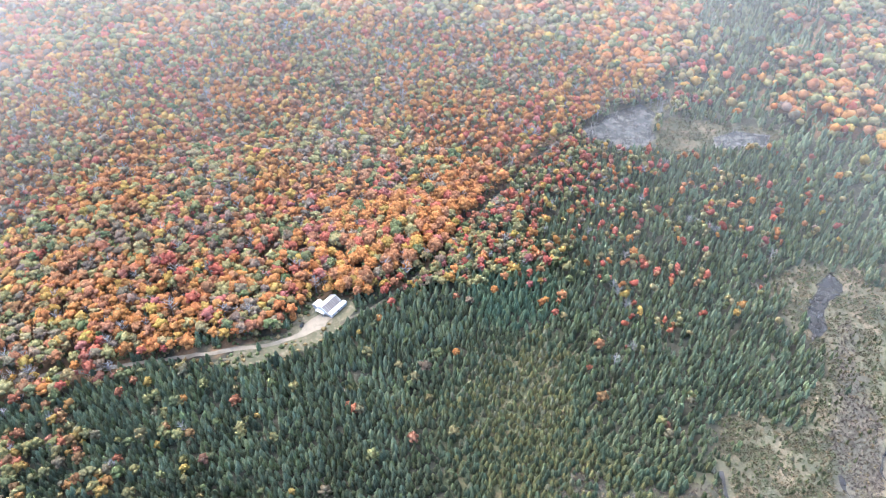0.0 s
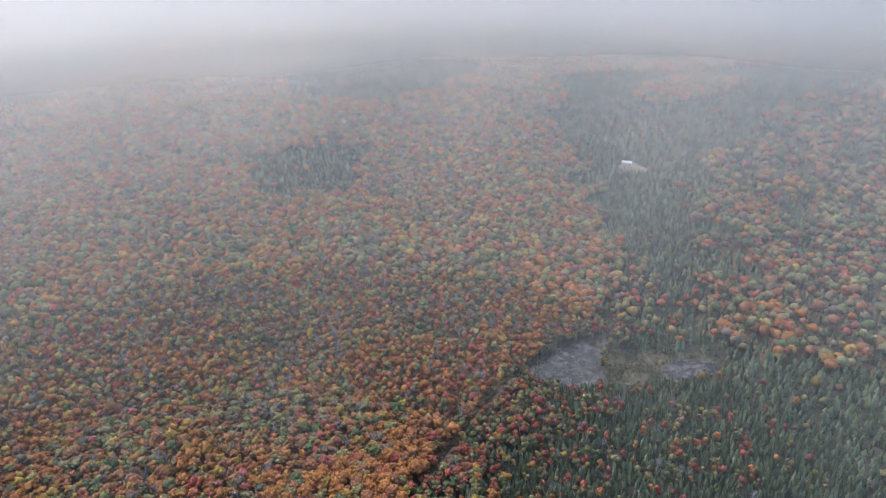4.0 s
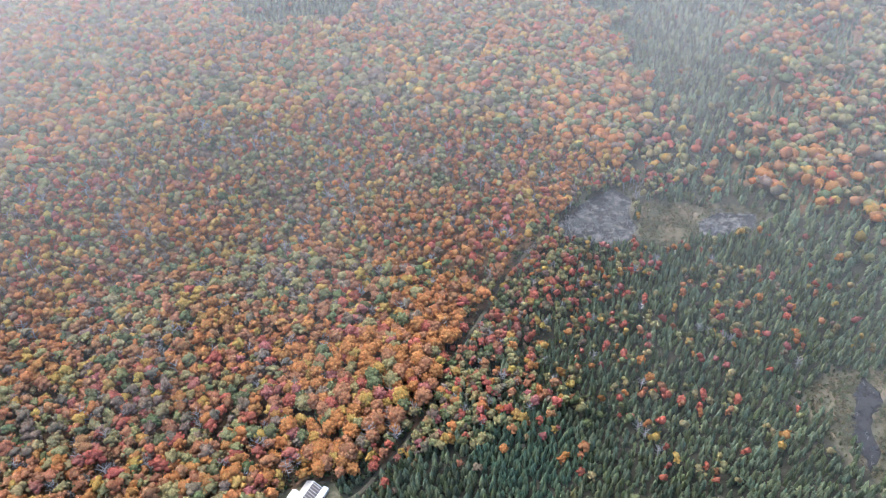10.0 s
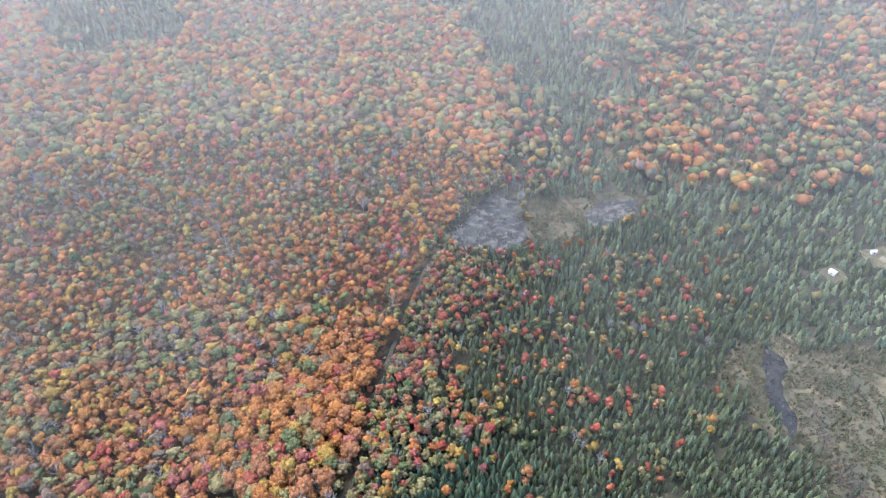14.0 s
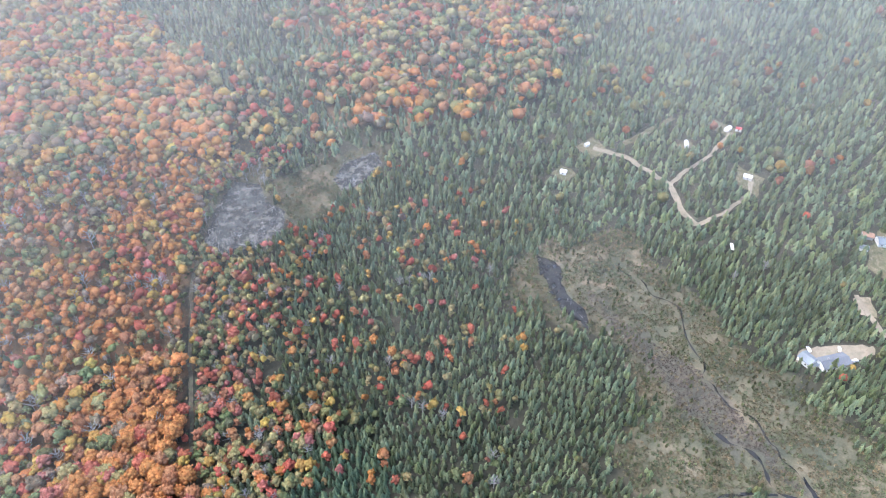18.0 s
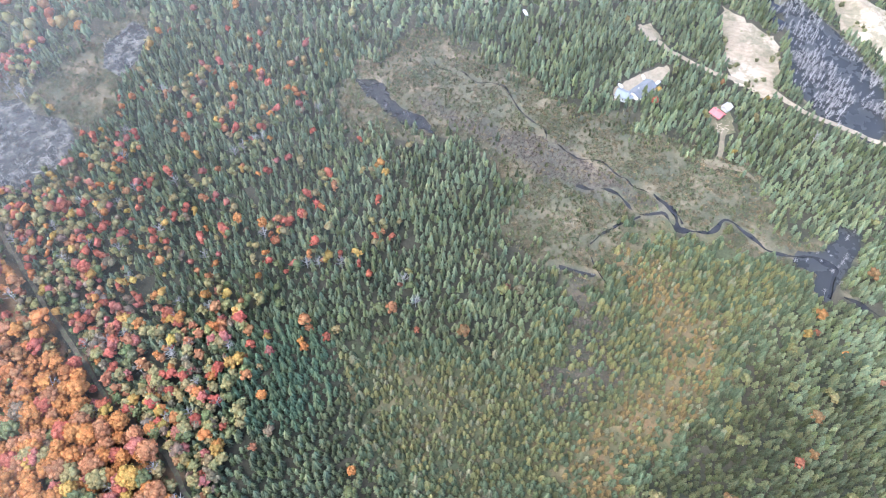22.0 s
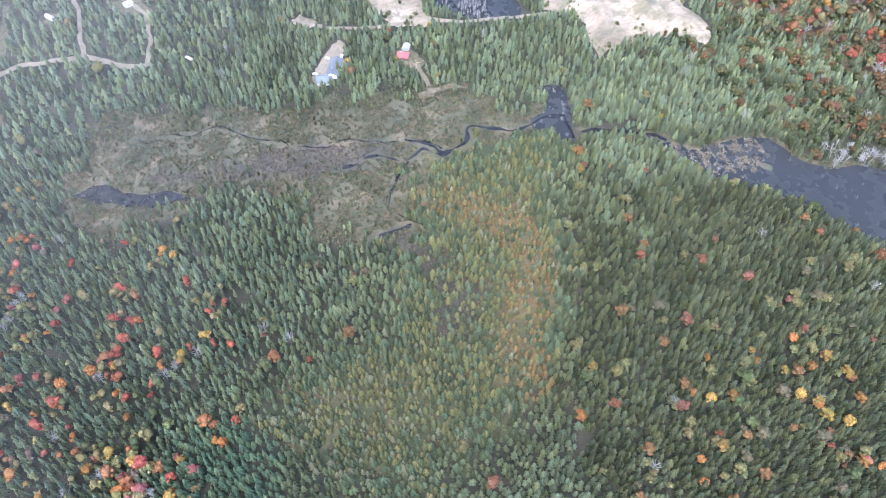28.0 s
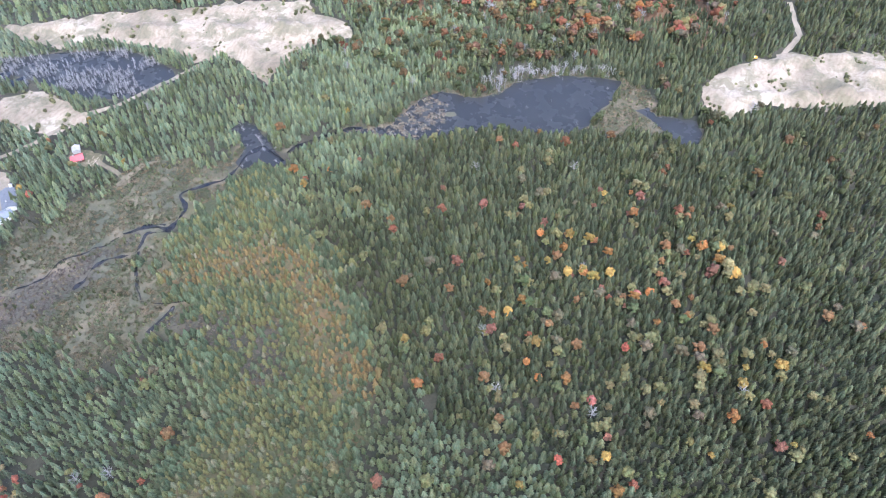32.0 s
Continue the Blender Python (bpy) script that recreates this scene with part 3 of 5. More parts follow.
def conifer(rng, tiers, spokes, ragged=0.3, taper=0.78):
    """A spruce: drooping ragged tiers of boughs on a spire; unit height, unit radius."""
    out = []
    for k in range(tiers):
        lo = 0.1 + 0.84 * (k / tiers) ** 0.92
        hi = min(1.0, lo + 0.75 / tiers + 0.14)
        r = (1 - lo) ** taper * rng.uniform(0.9, 1.08)
        if k == 0:
            r *= 0.85
        ang = np.arange(2 * spokes) / (2 * spokes) * 2 * np.pi + rng.uniform(0, 6)
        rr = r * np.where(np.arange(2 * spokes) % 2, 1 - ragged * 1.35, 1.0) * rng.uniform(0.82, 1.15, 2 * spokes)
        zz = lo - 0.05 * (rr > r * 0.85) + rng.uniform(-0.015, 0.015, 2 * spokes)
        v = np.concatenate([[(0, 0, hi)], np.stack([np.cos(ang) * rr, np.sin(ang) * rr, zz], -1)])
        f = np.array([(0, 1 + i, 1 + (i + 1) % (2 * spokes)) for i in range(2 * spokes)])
        # paler new-growth tips, plus shade of low boughs and gaps painted into the tint
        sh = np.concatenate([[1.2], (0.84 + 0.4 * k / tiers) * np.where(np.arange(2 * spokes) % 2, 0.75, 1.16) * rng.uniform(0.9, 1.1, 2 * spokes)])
        out.append((v, f, sh))
    return joined(out)


def bare(rng, limbs, sides=3):
    """A bare crown: a mast and forking limbs; unit height."""
    out = [(*stick((0, 0, 0), (rng.uniform(-0.04, 0.04), rng.uniform(-0.04, 0.04), 1), 0.026, 0.008, sides), 1.0)]
    for i in range(limbs):
        z, a = 0.35 + 0.55 * i / limbs, i * 2.4 + rng.uniform(-0.4, 0.4)
        L = 0.36 * (1.15 - z) + 0.1
        tip = np.array((math.cos(a) * L, math.sin(a) * L, z + L * rng.uniform(0.5, 1.0)))
        out.append((*stick((0, 0, z), tip, 0.016, 0.006, 3), 1.0))
        mid = np.array((0, 0, z)) * 0.45 + tip * 0.55
        out.append((*stick(mid, mid + np.array((math.cos(a + 0.9), math.sin(a + 0.9), 0.8)) * L * 0.45, 0.011, 0.005, 3), 1.0))
    return joined(out)


rng = np.random.RandomState(7)
CROWN_A = [crown(rng, 7, 32, 0.2) for _ in range(7)]
CROWN_NEAR = [crown(rng, 16, 110, 0.15) for _ in range(6)]
CROWN_B = [crown(rng, 2, 14, 0.3) for _ in range(6)]
CROWN_C = [crown(rng, 1, 9, 0.4) for _ in range(6)]
CROWN_D = [crown(rng, 1, 3, 0.5) for _ in range(5)]
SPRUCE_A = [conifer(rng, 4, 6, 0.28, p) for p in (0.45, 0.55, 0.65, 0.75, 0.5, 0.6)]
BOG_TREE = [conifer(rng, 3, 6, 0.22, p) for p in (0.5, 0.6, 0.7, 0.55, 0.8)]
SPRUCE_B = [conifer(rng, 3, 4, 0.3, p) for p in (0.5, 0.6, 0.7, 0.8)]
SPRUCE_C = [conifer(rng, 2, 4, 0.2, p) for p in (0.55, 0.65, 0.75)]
BARE = [bare(rng, 14) for _ in range(4)]
SNAG = [bare(rng, 4) for _ in range(4)]

ORANGE, RUST, YELLOW, OLIVE, GREEN, TAUPE, RED, PINK = 0, 1, 2, 3, 4, 5, 6, 7
TINTS = np.array([(0.44, 0.2, 0.068), (0.37, 0.18, 0.09), (0.44, 0.29, 0.08), (0.3, 0.262, 0.118), (0.165, 0.185, 0.085), (0.23, 0.18, 0.125), (0.4, 0.125, 0.082), (0.37, 0.145, 0.115)])
TINT_NAMES = ["orange", "russet", "golden yellow", "olive", "green", "thinning brown", "bright red", "pink-red"]


def scatter(x0, x1, y0, y1, gap, seed, jitter=0.42):
    r = np.random.RandomState(seed)
    x, y = np.meshgrid(np.arange(x0, x1, gap), np.arange(y0, y1, gap * 0.9))
    x[::2] += gap / 2
    return (x + r.uniform(-jitter, jitter, x.shape) * gap).ravel(), (y + r.uniform(-jitter, jitter, y.shape) * gap).ravel()


FLIGHT = [(0, 0), (-50, 120), (-90, 220), (-127, 360)]


def zones(x, y):
    """Open ground, broadleaf wood, marsh, bog and the share of broadleaf trees among the spruces."""
    far = np.clip((y - 600) / 100, 0, 1) * 26
    jx = x + 8 * field(x, y, 45, 21) + far * field(x, y, 110, 23)
    jy = y + 8 * field(x, y, 45, 22) + far * field(x, y, 110, 24)
    free = inside(jx, jy, DEAD_SHORE)
    for o in OPEN:
        free |= inside(x, y, o) | (from_line(o + o[:1], x, y) < 1.4)
    for line, d in ((CREEK, 4.5), (CREEK_HEAD, 3.5), (CREEK_FORK, 3), (OUTLET, 4), (DITCH, 4), (TRAIL, 3.0), (DRIVE, 2.4), (DRIVE[3:], 7), (LANE, 4.2), (LANE_EAST, 3.2), (LANE_SOUTH, 3.4), (LANE_NORTH, 4), (ROAD_PIT, 3.6), (ROAD_SOUTH, 4), (PATH_CABIN, 3.5), (PATH_MARSH, 3.5), (PIT_STREAM, 6)):
        free |= from_line(line, x, y) < d
    ex, ey = jx + 22 * field(x, y, 60, 25), jy + 22 * field(x, y, 60, 26)
    hard = inside(jx, jy, HARDWOOD_EDGE) | inside(ex, ey, EAST_HARDWOOD) | inside(jx, jy, SOUTH_HARDWOOD)
    hard &= ~inside(jx, jy, GROVE)
    hard &= ~(inside(jx, jy, EAST_HARDWOOD) & (field(x, y, 22, 36) + 0.6 * field(x, y, 130, 39) > -0.05)) & ~((y < 0) & (x > -120) & (field(x, y, 60, 38) > -0.2))
    far_band = (y > 1250) & (field(x, y, 700, 31) > 0.35)
    hard = (hard | ((y > 1250) & (field(x, y, 500, 33) > 0.0))) & ~far_band
    mx, my = jx + 10 * field(x, y, 24, 27), jy + 10 * field(x, y, 24, 28)
    marsh = inside(mx, my, MARSH) | inside(jx, jy, WET_MEADOW) | inside(jx, jy, SEDGE_WEST)
    bog = inside(mx, my, BOG) | inside(mx, my, PALE_BOG)
    edge = from_line(HARDWOOD_EDGE[8:20], x, y)
    share = 0.03 - 0.02 * ((x > 150) & (y < 400)) + 0.2 * np.exp(-(edge / 70) ** 2) * (y > 390)
    share += 0.34 * np.exp(-(((x - 215) / 90) ** 2 + ((y - 480) / 70) ** 2)) + 0.16 * np.exp(-(((x - 150) / 70) ** 2 + ((y - 380) / 50) ** 2))
    share += 0.42 * np.exp(-(((x - 130) / 24) ** 2 + ((y - 430) / 24) ** 2))
    share += 0.16 * np.exp(-(((x + 110) / 90) ** 2 + ((y - 70) / 120) ** 2)) + 0.5 * np.exp(-(((x + 240) / 70) ** 2 + ((y - 245) / 60) ** 2))
    share += 0.12 * np.exp(-(((x - 240) / 60) ** 2 + ((y + 90) / 40) ** 2)) + 0.12 * (x > 420) * (field(x, y, 120, 35) > 0.4)
    clump = field(x, y, 42, 37)
    share = share * np.where(clump > 0.5, 2.0, np.where(clump > -0.1, 0.75, 0.2)) + 0.9 * np.exp(-(edge / 60) ** 2) * (y > 380)
    share += 0.35 * (y < -60) * (x > 0) * (clump > -0.3)
    return free, hard, marsh, bog, share


def palette(x, y, r, mixed):
    """A colour class for each broadleaf tree, in drifts."""
    n = len(x)
    w = np.zeros((n, 8))
    a, b, c = field(x, y, 170, 41), field(x, y, 110, 42), field(x, y, 240, 43)
    w[:, ORANGE] = 0.85 + 0.7 * a
    w[:, RUST] = 0.95 - 0.2 * a
    w[:, YELLOW] = 0.4 + 0.3 * b
    w[:, OLIVE] = 1.0 - 0.5 * a
    w[:, GREEN] = 0.38 - 0.3 * a + 0.2 * c
    w[:, TAUPE] = 0.6 - 0.5 * a - 0.4 * b
    w[:, RED] = 0.12 + 0.4 * c
    w[:, PINK] = 0.1 + 0.28 * c
    far = np.clip((y - 550) / 250, 0, 1)
    w[:, GREEN] += 0.3 * far
    w[:, OLIVE] += 0.45 * far
    w[:, RED] *= 1 - 0.5 * far
    w[:, PINK] *= 1 - 0.4 * far
    east = (x > 290) & (y > 480)
    w[east] += (-0.2, 0.5, -0.1, 0.9, 0.9, 0.2, 0.1, 0.05)
    warm = np.exp(-(((x + 190) / 110) ** 2 + ((y - 420) / 70) ** 2))
    w[:, RED] += 0.5 * warm
    w[:, PINK] += 0.25 * warm
    w[:, RUST] += 0.8 * warm
    w[:, ORANGE] += 2.2 * np.exp(-(from_line(HARDWOOD_EDGE[8:17], x, y) / 75) ** 2)
    w[:, OLIVE] *= 1 - 0.55 * np.exp(-(from_line(HARDWOOD_EDGE[8:17], x, y) / 75) ** 2)
    w[:, TAUPE] *= 1 - 0.8 * np.exp(-(from_line(HARDWOOD_EDGE[8:17], x, y) / 75) ** 2)
    w[:, RED] += 0.6 * np.exp(-(from_line(HARDWOOD_EDGE[12:17], x, y) / 35) ** 2)
    if mixed:
        w[:] = (0.38, 0.5, 0.35, 1.8, 0.7, 0.45, 0.32, 0.36)
        w[:, RED] += 0.25 * (x > 0) * (y > 330)
        w[:, PINK] += 0.15 * (x > 0) * (y > 330)
    south = y < -20
    w[south] = (0.15, 0.9, 0.1, 1.2, 1.8, 0.8, 0.25, 0.15)
    w = np.clip(w, 0.02, None)
    w /= w.sum(1)[:, None]
    return (w.cumsum(1) < r.rand(n)[:, None]).sum(1).clip(0, 7)


def tint_of(k, r):
    t = 0.78 * TINTS[k] * r.uniform(0.88, 1.12, (len(k), 1)) * r.uniform(0.92, 1.08, (len(k), 3))
    return t


def grow(name, groups, mat, label, category):
    """Many trees in one mesh: groups of (template, x, y, z, radius, height, tint)."""
    V, F, C, k = [], [], [], 0
    r = np.random.RandomState(len(groups) + 3)
    for (tv, tf, ts), x, y, z, rad, high, tint in groups:
        n, m = len(x), len(tv)
        if not n:
            continue
        a = r.uniform(0, 6.283, n)
        ca, sa = np.cos(a)[:, None], np.sin(a)[:, None]
        sq = r.uniform(0.88, 1.14, (n, 1))
        px = (tv[None, :, 0] * ca - tv[None, :, 1] * sa) * rad[:, None] * sq + x[:, None]
        py = (tv[None, :, 0] * sa + tv[None, :, 1] * ca) * rad[:, None] / sq + y[:, None]
        pz = tv[None, :, 2] * high[:, None] + z[:, None]
        V.append(np.stack([px, py, pz], -1).reshape(-1, 3))
        F.append((tf[None] + (np.arange(n) * m)[:, None, None]).reshape(-1, 3) + k)
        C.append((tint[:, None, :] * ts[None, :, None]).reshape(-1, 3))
        k += n * m
    V, F, C = np.concatenate(V), np.concatenate(F), np.concatenate(C)
    me = bpy.data.meshes.new(name)
    me.vertices.add(len(V)), me.loops.add(3 * len(F)), me.polygons.add(len(F))
    me.vertices.foreach_set("co", V.astype(np.float32).ravel())
    me.loops.foreach_set("vertex_index", F.astype(np.int32).ravel())
    me.polygons.foreach_set("loop_start", np.arange(0, 3 * len(F), 3, dtype=np.int32))
    me.polygons.foreach_set("use_smooth", np.full(len(F), mat == LEAF))
    me.update(calc_edges=True)
    at = me.color_attributes.new("tint", "FLOAT_COLOR", "POINT")
    at.data.foreach_set("color", np.concatenate([C, np.ones((len(C), 1))], 1).astype(np.float32).ravel())
    me.materials.append(mat)
    return tagged(new(name, me), label, category, kind="stuff")


def template_mesh(name, template, tint, mat):
    tv, tf, ts = template
    me = bpy.data.meshes.new(name)
    me.from_pydata(tv.tolist(), [], tf.tolist())
    at = me.color_attributes.new("tint", "FLOAT_COLOR", "POINT")
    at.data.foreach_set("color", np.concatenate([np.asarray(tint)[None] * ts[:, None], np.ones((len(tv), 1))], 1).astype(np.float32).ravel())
    me.materials.append(mat)
    me.polygons.foreach_set("use_smooth", np.full(len(me.polygons), mat == LEAF))
    return me


def in_sight(x, y):
    """The part of the valley that the flight looks over."""
    turn, d = np.degrees(np.arctan2(x, y - 200)), np.hypot(x, y - 200)
    return d < np.interp(turn, (-180, -150, -120, -90, -60, -45, -38, 45, 52, 70, 90, 110, 130, 180), (610, 570, 350, 300, 490, 1000, 2300, 2300, 1500, 1260, 1090, 730, 620, 610))


hero_broadleaf, hero_spruce = [], []
forest = {"broadleaf": [], "spruce": [], "bare": [], "trunk": []}

# broadleaf woods
for lod, (gap, rings) in enumerate(((5.7, (0, 235)), (6.1, (235, 450)), (7.2, (450, 850)), (9.0, (850, 1300)), (14.0, (1300, 2300)))):
    r = np.random.RandomState(50 + lod)
    reach = rings[1] + 330
    x, y = scatter(-60 - reach, -60 + reach, 180 - reach, 180 + reach, gap, 60 + lod)
    d = from_line(FLIGHT, x, y)
    ok = (d >= rings[0]) & (d < rings[1]) & in_sight(x, y)
    if lod == 4:
        ok = ok & in_sight(x, y) | ~in_sight(x, y) & (np.hypot(x, y - 200) < 800)
    x, y, d = x[ok], y[ok], d[ok]
    free, hard, marsh, bog, share = zones(x, y)
    ok = hard & ~free & (r.rand(len(x)) < 0.985)
    x, y, d = x[ok], y[ok], d[ok]
    k = palette(x, y, r, False)
    size = np.clip(r.normal(1.0, 0.24, len(x)), 0.55, 1.4) * (1.0, 1.02, 1.15, 1.4, 2.0)[lod]
    rad, high = 4.5 * size, 3.9 * size * r.uniform(0.85, 1.25, len(x))
    mid = rise(x, y) + 9.0 * np.sqrt(np.minimum(size, 1.4)) + r.uniform(-1.6, 1.6, len(x))
    bare_ = (r.rand(len(x)) < 0.05 + 0.07 * (field(x, y, 150, 44) > 0.3)) & (lod < 2)
    tint = tint_of(k, r) * np.where(y < -20, 0.62, 1.0)[:, None]
    templates = (CROWN_A, CROWN_B, CROWN_C, CROWN_D, CROWN_D)[lod]
    pick = r.randint(0, len(templates), len(x))
    hero = np.zeros(len(x), bool)
    if lod == 0:
        near = np.hypot(x + 25, y - 425)
        hero[np.argsort(near + 1e6 * bare_)[:300]] = True
        hero_broadleaf += list(zip(x[hero], y[hero], mid[hero], rad[hero], high[hero], k[hero]))
    for i, tpl in enumerate(templates):
        s = (pick == i) & ~bare_ & ~hero
        forest["broadleaf"].append((tpl, x[s], y[s], mid[s], rad[s], high[s], tint[s]))
    if lod < 2:
        s = ~hero & (r.rand(len(x)) < (0.6 if lod == 0 else 0.2))
        tv, tf = stick((0, 0, 0), (0, 0, 1), 0.035, 0.02, 3)
        forest["trunk"].append(((tv, tf, np.ones(len(tv))), x[s], y[s], rise(x[s], y[s]), rad[s], mid[s] - rise(x[s], y[s]), tint[s]))
        for i, tpl in enumerate(BARE):
            s = bare_ & (pick % 4 == i)
            forest["bare"].append((tpl, x[s], y[s], rise(x[s], y[s]), 12 * size[s], 12.5 * size[s], tint[s]))

# spruces, bog trees and the broadleaf trees among them
for lod, (gap, rings) in enumerate(((3.45, (0, 215)), (3.95, (215, 460)), (6.8, (460, 2300)))):
    r = np.random.RandomState(80 + lod)
    reach = rings[1] + 330
    x, y = scatter(-60 - reach, -60 + reach, 180 - reach, 180 + reach, gap, 90 + lod)
    d = from_line(FLIGHT, x, y)
    ok = (d >= rings[0]) & (d < rings[1]) & in_sight(x, y)
    if lod == 2:
        ok |= ~in_sight(x, y) & (np.hypot(x, y - 200) < 800)
    x, y = x[ok], y[ok]
    free, hard, marsh, bog, share = zones(x, y)
    pale = inside(x, y, PALE_BOG)
    rust = from_line(RUST_BAND, x, y) < 14
    thin = field(x, y, 26, 55)
    stand = np.zeros(x.shape, bool)
    for o in MARSH_SPRUCE:
        stand |= inside(x, y, o)
    cut = inside(x, y, OLD_CUT)
    keep = np.where(hard, 0.045, np.where(marsh, 0.09 + 0.35 * (thin > 0.7) + 0.6 * stand + 0.5 * (from_line(MARSH + MARSH[:1], x, y) < 13 + 14 * thin), np.where(rust | pale | bog, 0.0 if lod == 0 else 0.8, ( 0.97 - 0.45 * (field(x, y, 60, 56) > 1.15)))))
    keep = np.where(cut, 0.4, keep)
    ok = ~free & (r.rand(len(x)) < keep)
    x, y, hard, marsh, bog, share, pale, rust = (q[ok] for q in (x, y, hard, marsh, bog, share, pale, rust))
    wet = marsh | bog | pale | rust
    leafy = ~wet & ~hard & (r.rand(len(x)) < share * (0.66, 0.7, 0.8)[lod])
    small = np.where(marsh, 0.42, np.where(rust, 0.45, np.where(pale, 0.62, np.where(bog, 0.72, 1.0))))
    soft_edge = np.clip(1 - from_line(BOG + BOG[:1], x, y) / 30, 0, 1) * ~wet
    size = np.where(wet, r.uniform(0.4, 1.25, len(x)), np.clip(r.normal(0.95, 0.22, len(x)), 0.5, 1.55)) * small * (1 - 0.3 * soft_edge) * (1.15 if lod == 2 else 1.0)
    high, rad = 8.4 * size, (2.85, 2.75, 3.8)[lod] * size ** 0.6
    dark, sage, lime, dull = np.array((0.118, 0.152, 0.098)), np.array((0.162, 0.188, 0.098)), np.array((0.165, 0.185, 0.09)), np.array((0.2, 0.195, 0.135))
    u = r.rand(len(x), 1)
    tint = dark * (1 - u ** 2) + sage * u ** 2
    tint = np.where((soft_edge > 0.3)[:, None], 0.45 * tint + 0.38 * sage, tint)
    v = np.clip(r.rand(len(x), 1) * 1.1 + 0.1, 0, 1)
    tint = np.where(wet[:, None], sage * (1 - v) + lime * v, tint)
    tint = np.where((wet & (r.rand(len(x)) < 0.2))[:, None], dull * r.uniform(0.7, 1.1, (len(x), 1)), tint)
    light = ~wet & (r.rand(len(x)) < 0.1 + 0.12 * (field(x, y, 35, 58) > 0.3))
    tint = np.where(light[:, None], np.array((0.125, 0.155, 0.075)), tint)
    tint = np.where(marsh[:, None], tint * 0.62, np.where(wet[:, None], tint, tint * 0.95))
    # darker needle tint for the spruces south of the bog, blended at its edges
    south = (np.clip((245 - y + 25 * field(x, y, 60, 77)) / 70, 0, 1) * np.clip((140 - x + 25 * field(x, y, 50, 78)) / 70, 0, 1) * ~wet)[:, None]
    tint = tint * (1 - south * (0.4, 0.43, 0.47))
    tint = tint * r.uniform(0.6, 1.4, (len(x), 1)) * (1 + 0.14 * field(x, y, 55, 59))[:, None]
    z = rise(x, y)
    templates = (SPRUCE_A, SPRUCE_B, SPRUCE_C)[lod]
    pick = r.randint(0, len(templates), len(x))
    hero = np.zeros(len(x), bool)
    if lod == 0:
        near = np.hypot(x - 48, y - 372) + 1e6 * (leafy | wet | hard)
        hero[np.argsort(near)[:300]] = True
        hero_spruce += list(zip(x[hero], y[hero], z[hero], rad[hero], high[hero]))
    for i, tpl in enumerate(templates):
        s = (pick == i) & ~leafy & ~hero & ~(wet & (lod == 0))
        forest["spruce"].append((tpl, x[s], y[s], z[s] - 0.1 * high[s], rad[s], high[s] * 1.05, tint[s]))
    if lod == 0:
        for i, tpl in enumerate(BOG_TREE):
            s = marsh & (pick % 5 == i)
            forest["spruce"].append((tpl, x[s], y[s], z[s] - 0.1 * high[s], rad[s], high[s], tint[s]))
    k = palette(x, y, r, True)
    leaf_tint = tint_of(k, r) * np.where(y < -20, 0.55, 1.0)[:, None]
    dull_ = np.maximum(np.clip((350 - y) / 60, 0, 1), np.clip((x - 260) / 120, 0, 1))[:, None]
    grey = leafy & (r.rand(len(x)) < 0.04) & (lod < 2)
    for i, tpl in enumerate(BARE):
        s = grey & (pick % 4 == i)
        forest["bare"].append((tpl, x[s], y[s], z[s], 11 + 0 * x[s], 11 + 0 * x[s], tint[s]))
    templates = (CROWN_A, CROWN_B, CROWN_D)[lod]
    for i, tpl in enumerate(templates):
        s = leafy & (pick % len(templates) == i) & ~grey
        g = r.uniform(0.45, 0.92, len(x)) * (1.2 if lod == 2 else 1.0)
        forest["broadleaf"].append((tpl, x[s], y[s], z[s] + 9.2 * g[s], 4.9 * g[s], 5.0 * g[s], (leaf_tint * (0.95 - 0.38 * dull_) + dull_ * (0.024, 0.03, 0.012))[s]))

# small dense trees of the bog
r = np.random.RandomState(97)
x, y = scatter(-75, 230, 50, 350, 2.85, 98)
free, hard, marsh, bog, share = zones(x, y)
pale, rust, thin = inside(x, y, PALE_BOG), from_line(RUST_BAND, x, y) < 14, field(x, y, 26, 55)
heath = np.zeros(x.shape, bool)
for o in HEATH:
    heath |= inside(x, y, o)
pale = pale | inside(x, y, OLD_CUT)
ok = (bog | pale | rust) & ~free & ~hard & ~marsh & (r.rand(len(x)) < np.where(heath, 0.45 + 0.3 * thin, np.where(rust, 0.86 + 0.25 * thin, np.where(pale, 0.86 + 0.2 * thin, 0.88 + 0.2 * thin))))
x, y, pale, rust = x[ok], y[ok], pale[ok], rust[ok]
edge = np.clip(from_line(BOG + BOG[:1], x, y) / 25, 0, 1)
size = r.uniform(0.6, 1.25, len(x)) * np.where(rust, 0.75, np.where(pale, 0.85, 1.0)) * (1.35 - 0.35 * edge)
v = r.rand(len(x), 1)
tint = np.array((0.09, 0.11, 0.055)) * (1 - v) + np.array((0.17, 0.165, 0.07)) * v
green = (r.rand(len(x)) < 0.3 + 0.6 * (1 - edge) - 0.2 * pale)[:, None]
tint = np.where(green, np.array((0.1, 0.13, 0.076)) * r.uniform(0.7, 1.15, (len(x), 1)), tint)
tint = np.where((rust & (r.rand(len(x)) < 0.45))[:, None], np.array((0.18, 0.138, 0.062)), tint)
tint = np.where((r.rand(len(x)) < np.where(pale, 0.2, 0.07))[:, None], np.array((0.165, 0.17, 0.105)), tint) * r.uniform(0.8, 1.15, (len(x), 1))
pick = r.randint(0, 5, len(x))
